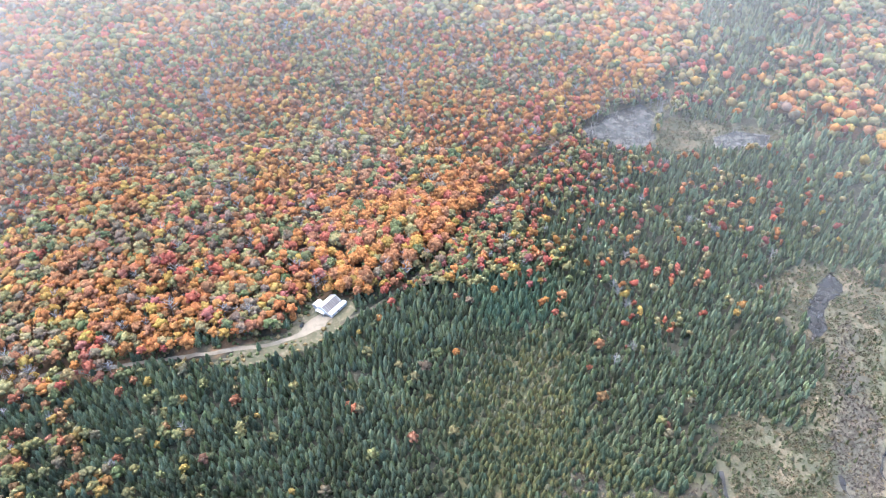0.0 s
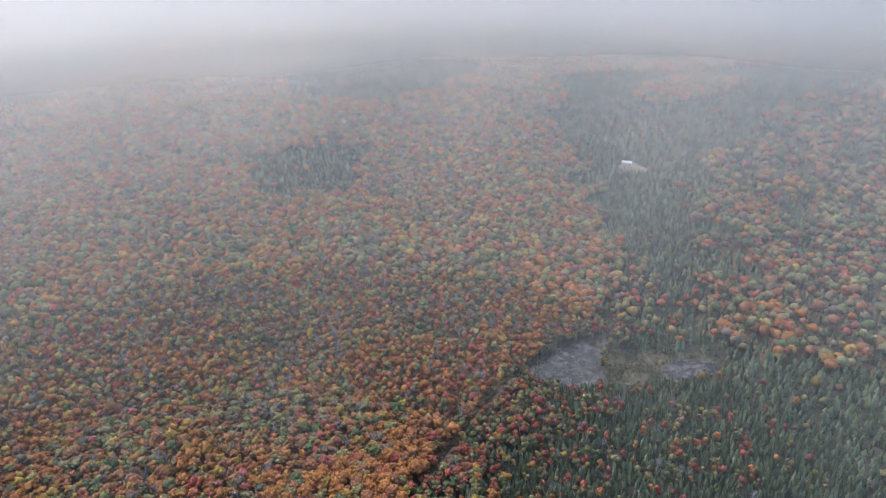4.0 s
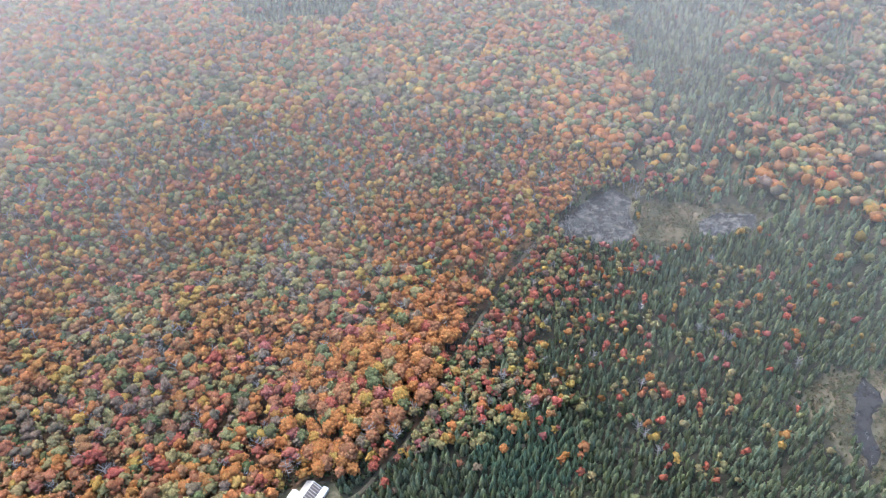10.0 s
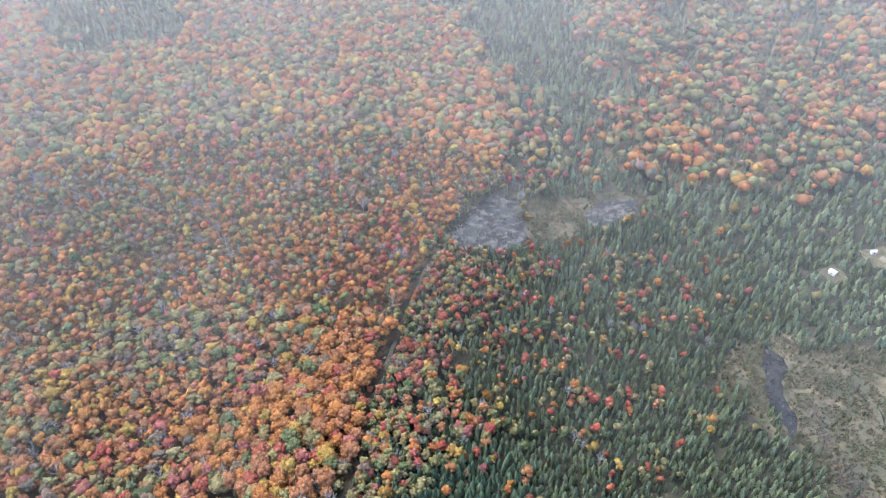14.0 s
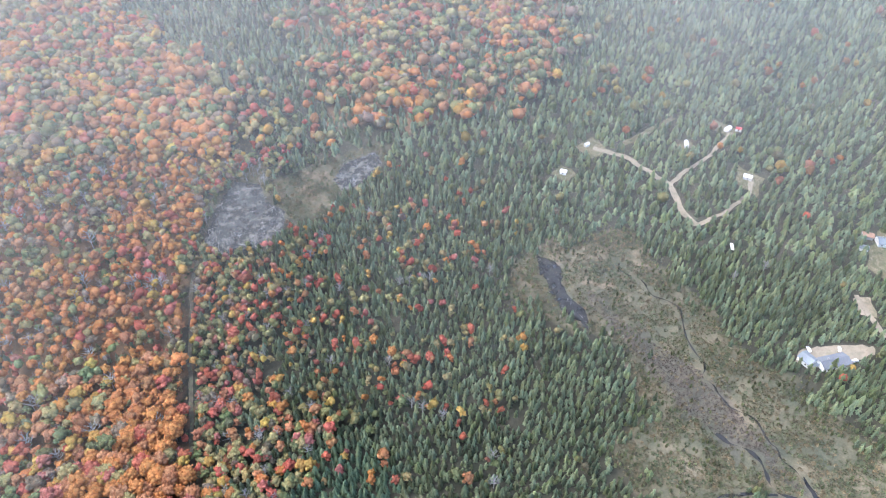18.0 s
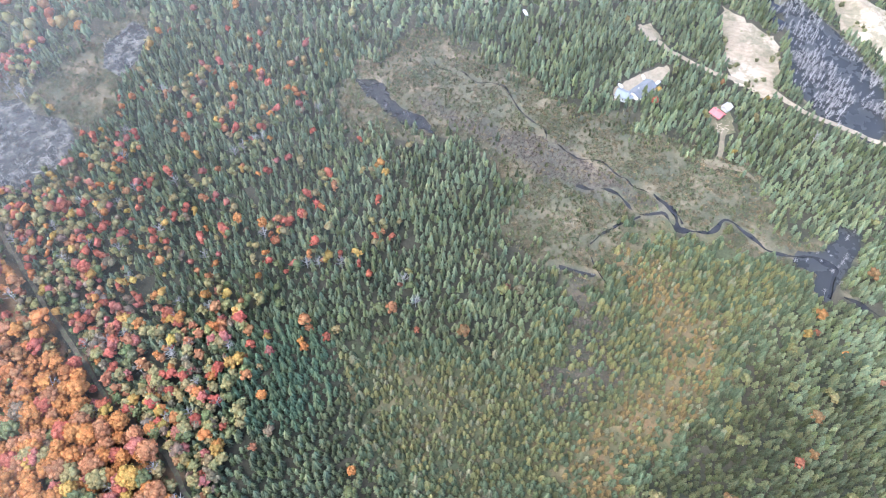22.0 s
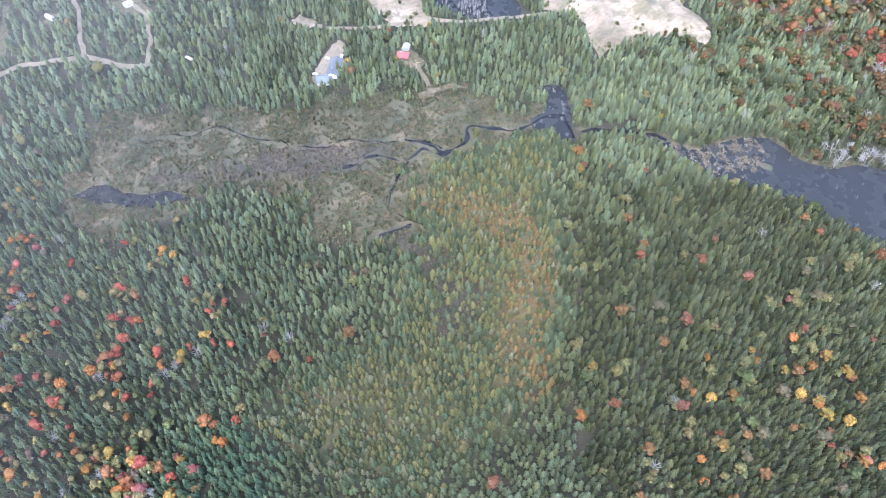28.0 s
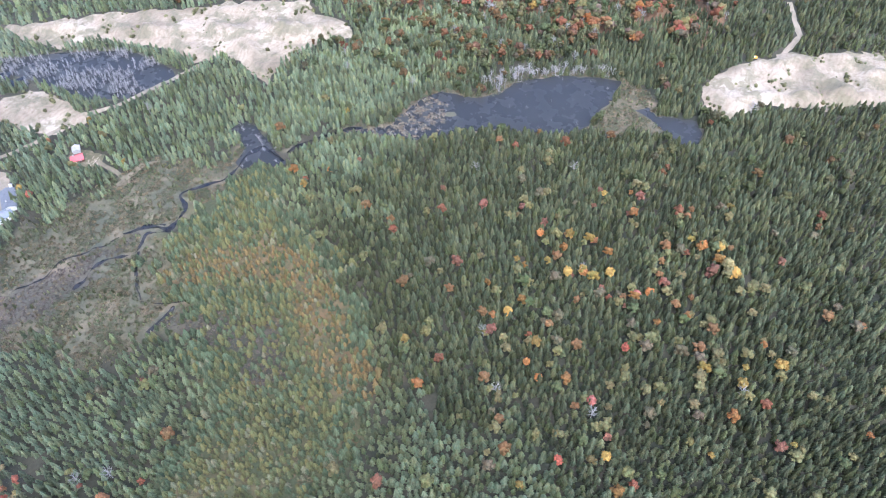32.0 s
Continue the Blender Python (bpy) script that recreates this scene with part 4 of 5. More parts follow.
for i, tpl in enumerate(BOG_TREE):
    s = pick == i
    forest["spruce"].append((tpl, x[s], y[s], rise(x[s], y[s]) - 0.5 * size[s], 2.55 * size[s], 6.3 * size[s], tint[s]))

grow("broadleaf_wood", forest["broadleaf"], LEAF, "autumn broadleaf wood in orange, russet, olive and red", "forest")
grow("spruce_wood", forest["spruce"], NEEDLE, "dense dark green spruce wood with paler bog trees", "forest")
grow("bare_trees", forest["bare"], DEADWOOD, "grey leafless trees standing in the wood", "forest")
grow("tree_trunks", forest["trunk"], BARK, "brown trunks under the autumn crowns", "forest")

# shrubs and sedge tufts of the marsh
r = np.random.RandomState(120)
x, y = scatter(-110, 380, -140, 660, 1.95, 121)
heath = np.zeros(x.shape, bool)
for o in HEATH:
    heath |= inside(x, y, o)
wet = inside(x, y, MARSH) | inside(x, y, SEDGE_WEST) | inside(x, y, DEAD_SHORE) | heath | inside(x, y, WET_MEADOW) | (from_line(LAKE + LAKE[:1], x, y) < 7) | inside(x, y, BOG) & (r.rand(len(x)) < 0.25)
dry = np.zeros(x.shape, bool)
for o in WATERS:
    dry |= inside(x, y, o)
for line, w_ in ((CREEK, 2.6), (CREEK_HEAD, 2.0), (CREEK_FORK, 1.6), (CREEK_SPUR, 1.8), (DITCH, 2.5), (OUTLET, 2.5)):
    dry |= from_line(line, x, y) < w_
ok = wet & ~dry & (r.rand(len(x)) < 0.3 + 0.6 * (field(x, y, 26, 122) > -0.3) + 0.6 * heath)
x, y, heath = x[ok], y[ok], heath[ok]
u = r.rand(len(x), 1)
shade_a, shade_b, shade_c = np.array((0.08, 0.09, 0.05)), np.array((0.095, 0.086, 0.056)), np.array((0.125, 0.105, 0.062))
tint = np.where(u < 0.5, shade_a, np.where(u < 0.8, shade_b, shade_c))
tint = np.where(heath[:, None] & (u < 0.8), np.array((0.09, 0.08, 0.07)), tint) * r.uniform(0.75, 1.25, (len(x), 1))
size = r.uniform(0.5, 1.2, len(x)) * np.where(heath, 0.8, 1.0)
LOW = [joined(leaf_sprays(rng, 14, 0.62, [((0, 0, 0), 0.85)])) for _ in range(4)]
pick = r.randint(0, len(LOW), len(x))
grow("marsh_shrubs", [(tpl, x[pick == i], y[pick == i], rise(x[pick == i], y[pick == i]) + 0.35 * size[pick == i], 1.25 * size[pick == i], 0.6 * size[pick == i], tint[pick == i]) for i, tpl in enumerate(LOW)],
     LEAF, "low alder and sedge clumps of the marsh", "shrubs")


# brush along the drive, the trail and the yards
x, y = scatter(-430, 130, 280, 600, 3.4, 131)
near = np.minimum(np.minimum(from_line(DRIVE, x, y), from_line(TRAIL, x, y)), from_line(HOUSE_YARD + HOUSE_YARD[:1], x, y))
ok = (near < 13) & (from_line(DRIVE, x, y) > 3.4) & (from_line(TRAIL, x, y) > 2.6) & (np.hypot(x + 83, y - 365) > 15) & (np.hypot(x + 97, y - 346) > 10) & (r.rand(len(x)) < 0.5) & ~inside(x, y, APRON)
x, y = x[ok], y[ok]
size = r.uniform(0.5, 1.5, len(x))
tint = np.where(r.rand(len(x), 1) < 0.6, np.array((0.12, 0.14, 0.06)), np.array((0.26, 0.19, 0.09))) * r.uniform(0.7, 1.25, (len(x), 1))
pick = r.randint(0, len(CROWN_C), len(x))
grow("brush", [(tpl, x[pick == i], y[pick == i], rise(x[pick == i], y[pick == i]) + 0.7 * size[pick == i], 1.4 * size[pick == i], 1.3 * size[pick == i], tint[pick == i]) for i, tpl in enumerate(CROWN_C)],
     LEAF, "green and tan brush along the drive and trail", "shrubs")


# ---------------------------------------------------------------- single trees
def broadleaf_parts(k, template, i):
    tv, tf, ts = template
    v = tv * (4.6, 4.6, 5.0) + (0, 0, 8.6)
    crown_mesh = template_mesh("crown", (v, tf, ts), 0.85 * TINTS[k], LEAF)
    rr = np.random.RandomState(200 + i)
    pieces = [(*stick((0, 0, -0.4), (0.2, -0.1, 7.6), 0.26, 0.14, 6), 1.0)]
    for j in range(5):
        a = j * 1.3 + rr.uniform(-0.3, 0.3)
        pieces.append((*stick((0.1, 0, 4.5 + 0.7 * j), (math.cos(a) * 2.6, math.sin(a) * 2.6, 7.4 + 0.7 * j), 0.12, 0.04, 4), 1.0))
    return crown_mesh, template_mesh("trunk", joined(pieces), (1, 1, 1), BARK)


def put_tree(name, trunk_mesh, crown_mesh, x, y, size, turn, label, group):
    """A tree: an Empty at its foot with a trunk and a crown."""
    foot = new(name)
    foot.empty_display_size = 1
    foot.matrix_basis = Matrix.LocRotScale((x, y, float(rise(np.float64(x), np.float64(y)))), Euler((0, 0, turn)), (size, size, size))
    for part_name, me in (("trunk", trunk_mesh), ("crown", crown_mesh)):
        ob = new(part_name, me)
        ob.parent = foot
    return tagged(foot, label, "tree", group)


BROADLEAF = {(k, i): broadleaf_parts(k, CROWN_NEAR[i], i) for k in range(8) for i in (0, 2, 4)}
rs = np.random.RandomState(300)
for x, y, mid, rad, high, k in hero_broadleaf:
    crown_mesh, trunk_mesh = BROADLEAF[(int(k), (0, 2, 4)[rs.randint(3)])]
    put_tree("maple_tree", trunk_mesh, crown_mesh, x, y, rad / 4.6, rs.uniform(0, 6.28), "broadleaf tree with a %s autumn crown beside the trail" % TINT_NAMES[int(k)], "autumn trees")
spruce_meshes = []
for i, tpl in enumerate(SPRUCE_A):
    tone = ((0.102, 0.15, 0.092), (0.124, 0.166, 0.092), (0.094, 0.14, 0.088))[i % 3]
    tv, tf, ts = tpl
    spruce_meshes.append((template_mesh("crown", (tv * (2.85, 2.85, 8.8) - (0, 0, 0.8), tf, ts), tone, NEEDLE),
                          template_mesh("trunk", joined([(*stick((0, 0, -0.4), (0, 0, 7.0), 0.17, 0.03, 5), 1.0)]), (1, 1, 1), BARK)))
for x, y, z, rad, high in hero_spruce:
    crown_mesh, trunk_mesh = spruce_meshes[rs.randint(len(spruce_meshes))]
    put_tree("spruce_tree", trunk_mesh, crown_mesh, x, y, high / 8.4, rs.uniform(0, 6.28), "dark green spruce in a dense stand", "spruces")

for x, y, s in ((-128, 327, 1.0), (-140, 318, 0.5), (-139, 349, 0.9), (-106, 362, 0.85)):
    put_tree("spruce_tree", spruce_meshes[1][1], spruce_meshes[1][0], x, y, s, x, "dark green spruce standing alone beside the drive", "spruces")

# trees that stand out by their colour: place, size and colour class
MARKED = ((199, 350, 0.62, YELLOW), (86, 504, 0.95, RED), (28, 480, 0.95, RED), (48, 455, 0.8, PINK), (141, 430, 0.75, ORANGE), (141, 414, 0.8, ORANGE), (154, 393, 0.7, RED), (7, 408, 0.9, OLIVE),
          (44, 466, 0.8, PINK), (33, 376, 0.7, ORANGE), (2, 424, 0.85, RED), (4, 318, 0.6, ORANGE), (182, 648, 0.8, YELLOW), (146, 615, 0.9, YELLOW), (211, 662, 0.8, ORANGE),
          (122, 542, 0.7, PINK), (133, 526, 0.7, PINK), (81, 588, 0.9, RED), (-46, 376, 0.8, RED), (-48, 350, 0.6, ORANGE), (-140, 341, 0.65, ORANGE), (-100, 374, 0.6, YELLOW), (-108, 352, 0.6, ORANGE))
MARKED_SOUTH = ((-86, 66, 0.75, YELLOW), (-62, 77, 0.75, YELLOW), (-71, 73, 0.7, ORANGE), (-156, 34, 0.95, YELLOW), (-151, 29, 0.95, OLIVE), (-106, 75, 0.7, PINK), (-113, 70, 0.7, ORANGE),
                (-112, 114, 0.6, RED), (-121, 107, 0.55, YELLOW), (-74, 155, 0.6, ORANGE), (-64, 148, 0.55, ORANGE), (-133, 19, 0.75, ORANGE), (-143, 16, 0.8, YELLOW), (-60, 1, 0.55, YELLOW),
                (-40, 121, 0.7, YELLOW), (-34, 54, 0.65, ORANGE), (-106, 156, 0.7, PINK), (-124, 183, 0.65, YELLOW), (-102, 196, 0.6, RED), (125, 64, 0.55, ORANGE))
MARKED_EAST = ((232, 469, 0.7, RED), (260, 452, 0.7, RED), (268, 460, 0.75, ORANGE), (250, 474, 0.75, ORANGE), (333, 504, 0.8, ORANGE), (416, 568, 0.9, YELLOW), (306, 178, 0.6, RED), (318, 176, 0.55, YELLOW), (455, 250, 0.7, RED))
for x, y, size, k in MARKED + MARKED_SOUTH + MARKED_EAST:
    crown_mesh, trunk_mesh = BROADLEAF[(k, (0, 2, 4)[rs.randint(3)])]
    put_tree("maple_tree", trunk_mesh, crown_mesh, x, y, size, rs.uniform(0, 6.28), "%s autumn tree standing out among dark spruces" % TINT_NAMES[k], "autumn trees")

# dead trees
snag_meshes = [template_mesh("snag", (tv * (11, 11, 9), tf, ts), (1, 1, 1), DEADWOOD) for tv, tf, ts in SNAG]
bare_meshes = [template_mesh("dead_tree", (tv * (9, 9, 8), tf, ts), (1, 1, 1), DEADWOOD) for tv, tf, ts in BARE]

pale_meshes = [template_mesh("pale_trunk", (tv * (9, 9, 9), tf, ts), (1, 1, 1), PALE_WOOD) for tv, tf, ts in SNAG + BARE[:2]]


def snags(outline, count, meshes, low, high, seed, label, lean=0.12):
    rr = np.random.RandomState(seed)
    xs, ys = [p[0] for p in outline], [p[1] for p in outline]
    made = 0
    while made < count:
        x, y = rr.uniform(min(xs), max(xs)), rr.uniform(min(ys), max(ys))
        if inside(np.array([x]), np.array([y]), outline)[0]:
            s = rr.uniform(low, high)
            ob = new("dead_tree", meshes[rr.randint(len(meshes))])
            fallen = rr.rand() < 0.18
            ob.matrix_basis = Matrix.LocRotScale((x, y, float(rise(np.float64(x), np.float64(y))) + (0.55 if fallen else -0.1)), Euler((math.pi / 2 - 0.03 if fallen else rr.uniform(-lean, lean), rr.uniform(-lean, lean) * (not fallen), rr.uniform(0, 6.28))), (s, s, s))
            tagged(ob, label, "dead tree", "dead trees")
            made += 1


snags(POND, 44, snag_meshes, 0.35, 0.85, 1, "grey drowned snag standing in the pond")
snags([(128, 588), (160, 562), (180, 562), (176, 570), (140, 592)], 26, snag_meshes, 0.4, 0.8, 2, "grey drowned snag at the pond's edge")
snags([(200, 640), (224, 634), (208, 610), (198, 616)], 16, snag_meshes, 0.6, 1.1, 3, "tall grey dead tree at the head of the pond")
snags(POND_EAST, 20, snag_meshes, 0.35, 0.8, 4, "grey snag in shallow water")
snags(DEAD_SHORE, 100, pale_meshes, 0.6, 1.1, 5, "pale dead trunk on the lake shore")
snags(LAKE, 30, snag_meshes, 0.2, 0.5, 6, "small snag standing in the lake")
snags(LAKE_WEED, 36, snag_meshes, 0.2, 0.5, 7, "small grey stump among the weed of the lake")

# drowned spruces of the flooded hollow
SPIRE = []
for _ in range(4):
    pieces = [(*stick((0, 0, 0), (0, 0, 1), 0.026, 0.006, 3), 1.0)]
    for i in range(16):
        z, a = 0.2 + 0.75 * i / 16, i * 2.4
        pieces.append((*stick((0, 0, z), (math.cos(a) * 0.24 * (1.1 - z), math.sin(a) * 0.24 * (1.1 - z), z + 0.04), 0.016, 0.006, 3), 1.0))
    SPIRE.append(joined(pieces))
x, y = scatter(285, 520, 0, 120, 3.0, 141)
ok = (inside(x, y, PIT_POND) | (from_line(PIT_STREAM, x, y) < 7)) & (r.rand(len(x)) < 0.45 + 0.5 * field(x, y, 45, 142)) & (np.hypot(x - 318, y - 30) > 16)
x, y = x[ok], y[ok]
size = r.uniform(3.5, 6.5, len(x))
pick = r.randint(0, 4, len(x))
grow("drowned_trees", [(tpl, x[pick == i], y[pick == i], rise(x[pick == i], y[pick == i]), size[pick == i] * 1.9, size[pick == i], np.ones(((pick == i).sum(), 3))) for i, tpl in enumerate(SPIRE)],
     DEADWOOD, "grey drowned spruces standing in the flooded hollow", "dead trees")

# scrub on the sand pits
x, y = scatter(-270, 510, -270, 140, 3.6, 151)
ok = np.zeros(x.shape, bool)
for o in (SAND_EAST, SAND_NORTH, SAND_SOUTH):
    ok |= inside(x, y, o)
ok &= (field(x, y, 34, 152) + 0.5 * field(x, y, 12, 153) > 0.62) & (r.rand(len(x)) < 0.75)
x, y = x[ok], y[ok]
size = r.uniform(0.3, 1.25, len(x))
pick = r.randint(0, len(CROWN_C), len(x))
grow("sand_scrub", [(tpl, x[pick == i], y[pick == i], rise(x[pick == i], y[pick == i]) + 1.6 * size[pick == i], 1.7 * size[pick == i], 2.2 * size[pick == i], np.array((0.12, 0.125, 0.062)) * r.uniform(0.6, 1.3, ((pick == i).sum(), 1))) for i, tpl in enumerate(CROWN_C)],
     LEAF, "olive scrub growing on the sand pits", "shrubs")
snags(BEAVER_POOL, 18, bare_meshes, 0.3, 0.6, 8, "dead grey brush in the pool")
snags(BACKWATER, 10, snag_meshes, 0.25, 0.5, 9, "small grey snag in the backwater")


# ---------------------------------------------------------------- buildings and vehicles
def paint(name, c, rough=0.6, metal=0.0, fine=3.0):
    d = tuple(0.86 * q for q in c)
    return surface(name, c, d, 0.35, fine, rough, metal)


WHITE_METAL = paint("white_roof_metal", (0.68, 0.67, 0.64), 0.4)
GREY_ROOF = paint("grey_shingles", (0.14, 0.15, 0.165), 0.85)
TAN_ROOF = paint("pale_tan_roof", (0.46, 0.42, 0.36), 0.7)
BLUE_ROOF = paint("pale_blue_roof_metal", (0.16, 0.185, 0.205), 0.5)
RED_ROOF = paint("faded_red_roof_metal", (0.52, 0.1, 0.1), 0.5)
RUSTY_ROOF = paint("rusty_roof", (0.3, 0.18, 0.12), 0.8)
BROWN_ROOF = paint("weathered_brown_roof", (0.13, 0.11, 0.1), 0.8)
WHITE_WALL = paint("white_siding", (0.74, 0.73, 0.7), 0.7)
BROWN_WALL = paint("brown_boards", (0.16, 0.1, 0.075), 0.75)
GREY_WALL = paint("weathered_boards", (0.36, 0.35, 0.33), 0.85)
TIMBER = paint("deck_timber", (0.42, 0.34, 0.26), 0.8)
CONCRETE = paint("concrete", (0.42, 0.41, 0.39), 0.9)
CAR_PAINT = paint("dark_car_paint", (0.02, 0.022, 0.026), 0.25)
WHITE_PAINT = paint("white_vehicle_paint", (0.75, 0.75, 0.74), 0.35)
YELLOW_PAINT = paint("digger_paint", (0.6, 0.36, 0.05), 0.5)
RUBBER = paint("rubber", (0.025, 0.025, 0.026), 0.9)
STEEL = paint("worn_steel", (0.3, 0.29, 0.28), 0.5, 0.6)
GLASS, n_, l_, p_ = material("window_glass")
p_.inputs["Base Color"].default_value = (0.03, 0.035, 0.04, 1)
p_.inputs["Roughness"].default_value, p_.inputs["Specular IOR Level"].default_value = 0.06, 0.8


def part(name, bm, mat, parent, label=""):
    me = bpy.data.meshes.new(name)
    bm.to_mesh(me)
    bm.free()
    me.materials.append(mat)
    ob = new(name, me)
    ob.parent = parent
    return tagged(ob, label)


def box(x0, x1, y0, y1, z0, z1, bevel=0.0, bm=None):
    bm = bm or bmesh.new()
    out = bmesh.ops.create_cube(bm, size=1, matrix=Matrix.Translation(((x0 + x1) / 2, (y0 + y1) / 2, (z0 + z1) / 2)) @ Matrix.Diagonal((x1 - x0, y1 - y0, z1 - z0, 1)))
    if bevel:
        bmesh.ops.bevel(bm, geom=list({e for v in out["verts"] for e in v.link_edges}), offset=bevel, segments=2, affect="EDGES")
    return bm


def prism(points, y0, y1):
    """A profile in x and z drawn out from y0 to y1."""
    bm = bmesh.new()
    a, b = [bm.verts.new((x, y0, z)) for x, z in points], [bm.verts.new((x, y1, z)) for x, z in points]
    bm.faces.new(a), bm.faces.new(b[::-1])
    for i in range(len(points)):
        j = (i + 1) % len(points)
        bm.faces.new((a[j], a[i], b[i], b[j]))
    bmesh.ops.recalc_face_normals(bm, faces=bm.faces)
    return bm


def base(name, x, y, turn, label, category, group="", lift=0.4):
    foot = new(name)
    foot.matrix_basis = pose(x, y, float(rise(np.float64(x), np.float64(y))) + lift, 0, 0, turn)
    return tagged(foot, label, category, group)


def gable(parent, w, length, wall_h, roof_h, wall_mat, roof_mat, at=(0, 0), eave=0.45, windows=2, door=True, chimney=False, roof_label=""):
    """A gabled block, ridge along y: body, two roof slopes, ridge cap, windows, door and chimney as parts."""
    ax, ay = at
    h = w / 2
    body = prism([(ax - h, -0.8), (ax + h, -0.8), (ax + h, wall_h), (ax, wall_h + roof_h), (ax - h, wall_h)], ay - length / 2, ay + length / 2)
    part("wall", body, wall_mat, parent)
    k = roof_h / h
    for s in (-1, 1):
        e = h + eave
        pts = [(ax + s * e, wall_h - eave * k + 0.06), (ax, wall_h + roof_h + 0.06), (ax, wall_h + roof_h + 0.24), (ax + s * e, wall_h - eave * k + 0.24)]
        slope = part("roof", prism(pts, ay - length / 2 - eave, ay + length / 2 + eave), roof_mat, parent, roof_label)
        seams = int(length / 1.6)
        for i in range(seams + 1):
            yy = ay - length / 2 - eave * 0.8 + i * (length + 1.6 * eave) / seams
            pts2 = [(px, pz + (0.05 if j > 1 else 0.16)) for j, (px, pz) in enumerate(pts)]
            part("seam", prism(pts2, yy - 0.03, yy + 0.03), roof_mat, slope)
    part("ridge_cap", box(ax - 0.16, ax + 0.16, ay - length / 2 - eave, ay + length / 2 + eave, wall_h + roof_h + 0.16, wall_h + roof_h + 0.3), roof_mat, parent)
    for s in (-1, 1):
        for i in range(windows):
            yy = ay + (i - (windows - 1) / 2) * length / max(1, windows) * 0.9
            x0 = ax + s * h
            f = part("window", box(min(x0, x0 + s * 0.08), max(x0, x0 + s * 0.08), yy - 0.65, yy + 0.65, 0.95, 2.15), WHITE_WALL, parent)
            part("pane", box(min(x0 + s * 0.08, x0 + s * 0.11), max(x0 + s * 0.08, x0 + s * 0.11), yy - 0.55, yy + 0.55, 1.05, 2.05), GLASS, f)
    if door:
        yy = ay - length / 2
        d = part("door", box(ax - 0.5, ax + 0.5, yy - 0.08, yy, 0.02, 2.08), BROWN_WALL, parent)
        part("handle", box(ax + 0.32, ax + 0.38, yy - 0.14, yy - 0.08, 0.98, 1.06), STEEL, d)
    if chimney:
        c = part("chimney", box(ax + 0.6, ax + 1.3, ay + length * 0.2, ay + length * 0.2 + 0.7, wall_h, wall_h + roof_h + 1.1), CONCRETE, parent)
        part("flue_cap", box(ax + 0.52, ax + 1.38, ay + length * 0.2 - 0.08, ay + length * 0.2 + 0.78, wall_h + roof_h + 1.1, wall_h + roof_h + 1.22), STEEL, c)


# house at the end of the drive: white walls and rakes, one slope pale, one brown
home = base("house", -85.2, 366.0, -35, "white house with one pale and one brown roof slope", "house")
part("wall", prism([(-4.6, -0.8), (4.6, -0.8), (4.6, 3.4), (0, 6.1), (-4.6, 3.4)], -6.8, 6.8), WHITE_WALL, home)
pale = part("roof", prism([(-5.2, 3.1), (0, 6.15), (0, 6.35), (-5.2, 3.3)], -7.4, 7.4), TAN_ROOF, home, "pale tan roof slope")
brown = part("roof", prism([(5.2, 3.1), (0, 6.15), (0, 6.35), (5.2, 3.3)], -7.4, 7.4), BROWN_ROOF, home, "weathered brown roof slope with pale battens")
for i in range(8):
    y0 = -6.4 + i * 1.83
    part("batten", prism([(5.2, 3.26), (0.1, 6.25), (0.1, 6.42), (5.2, 3.42)], y0 - (0.3 if i % 3 else 0.12), y0 + 0.12), TAN_ROOF, brown)
    part("seam", prism([(-5.2, 3.26), (-0.1, 6.25), (-0.1, 6.4), (-5.2, 3.4)], y0 - 0.04, y0 + 0.04), TAN_ROOF, pale)
for y0 in (-7.6, 7.4):
    part("rake_board", prism([(-5.3, 2.95), (0, 6.1), (5.3, 2.95), (5.3, 3.55), (0, 6.7), (-5.3, 3.55)], y0, y0 + 0.3), WHITE_METAL, home, "white rake board")
part("ridge_cap", box(-0.3, 0.3, -7.3, 7.3, 6.3, 6.48), WHITE_METAL, home)
gable(home, 4.6, 5.4, 3.2, 1.2, WHITE_WALL, WHITE_METAL, at=(-6.9, -3.6), windows=1, door=False)
for i in range(5):
    y0 = -5.0 + i * 2.5
    fr = part("window", box(4.6, 4.7, y0 - 0.6, y0 + 0.6, 0.8, 2.3), WHITE_PAINT, home)
    part("pane", box(4.7, 4.73, y0 - 0.48, y0 + 0.48, 0.9, 2.2), GLASS, fr)
gate = part("door", box(-0.5, 0.5, -6.88, -6.8, 0.02, 2.08), BROWN_WALL, home)
part("handle", box(0.32, 0.38, -6.94, -6.88, 0.98, 1.06), STEEL, gate)
part("porch_roof", box(-4.4, 3.2, -9.4, -6.95, 2.55, 2.7), WHITE_METAL, home, "flat white porch roof")
for px in (-4.2, 3.0):
    part("porch_post", box(px - 0.08, px + 0.08, -9.2, -9.04, -0.5, 2.55), WHITE_WALL, home)

mobile = base("mobile_home", -78.7, 362.7, -35, "long white mobile home beside the house", "trailer")
part("body", box(-1.7, 1.7, -8, 8, 0.6, 3.0, 0.05), WHITE_WALL, mobile)
part("roof", prism([(-1.85, 3.0), (1.85, 3.0), (1.7, 3.2), (0, 3.4), (-1.7, 3.2)], -8.15, 8.15), WHITE_METAL, mobile)
part("skirting", box(-1.6, 1.6, -7.9, 7.9, -0.4, 0.6), GREY_WALL, mobile)
for i in range(4):
    wdw = part("window", box(1.7, 1.76, -6.5 + 4 * i, -5.3 + 4 * i, 1.5, 2.5), WHITE_PAINT, mobile)
    part("pane", box(1.76, 1.78, -6.4 + 4 * i, -5.4 + 4 * i, 1.6, 2.4), GLASS, wdw)
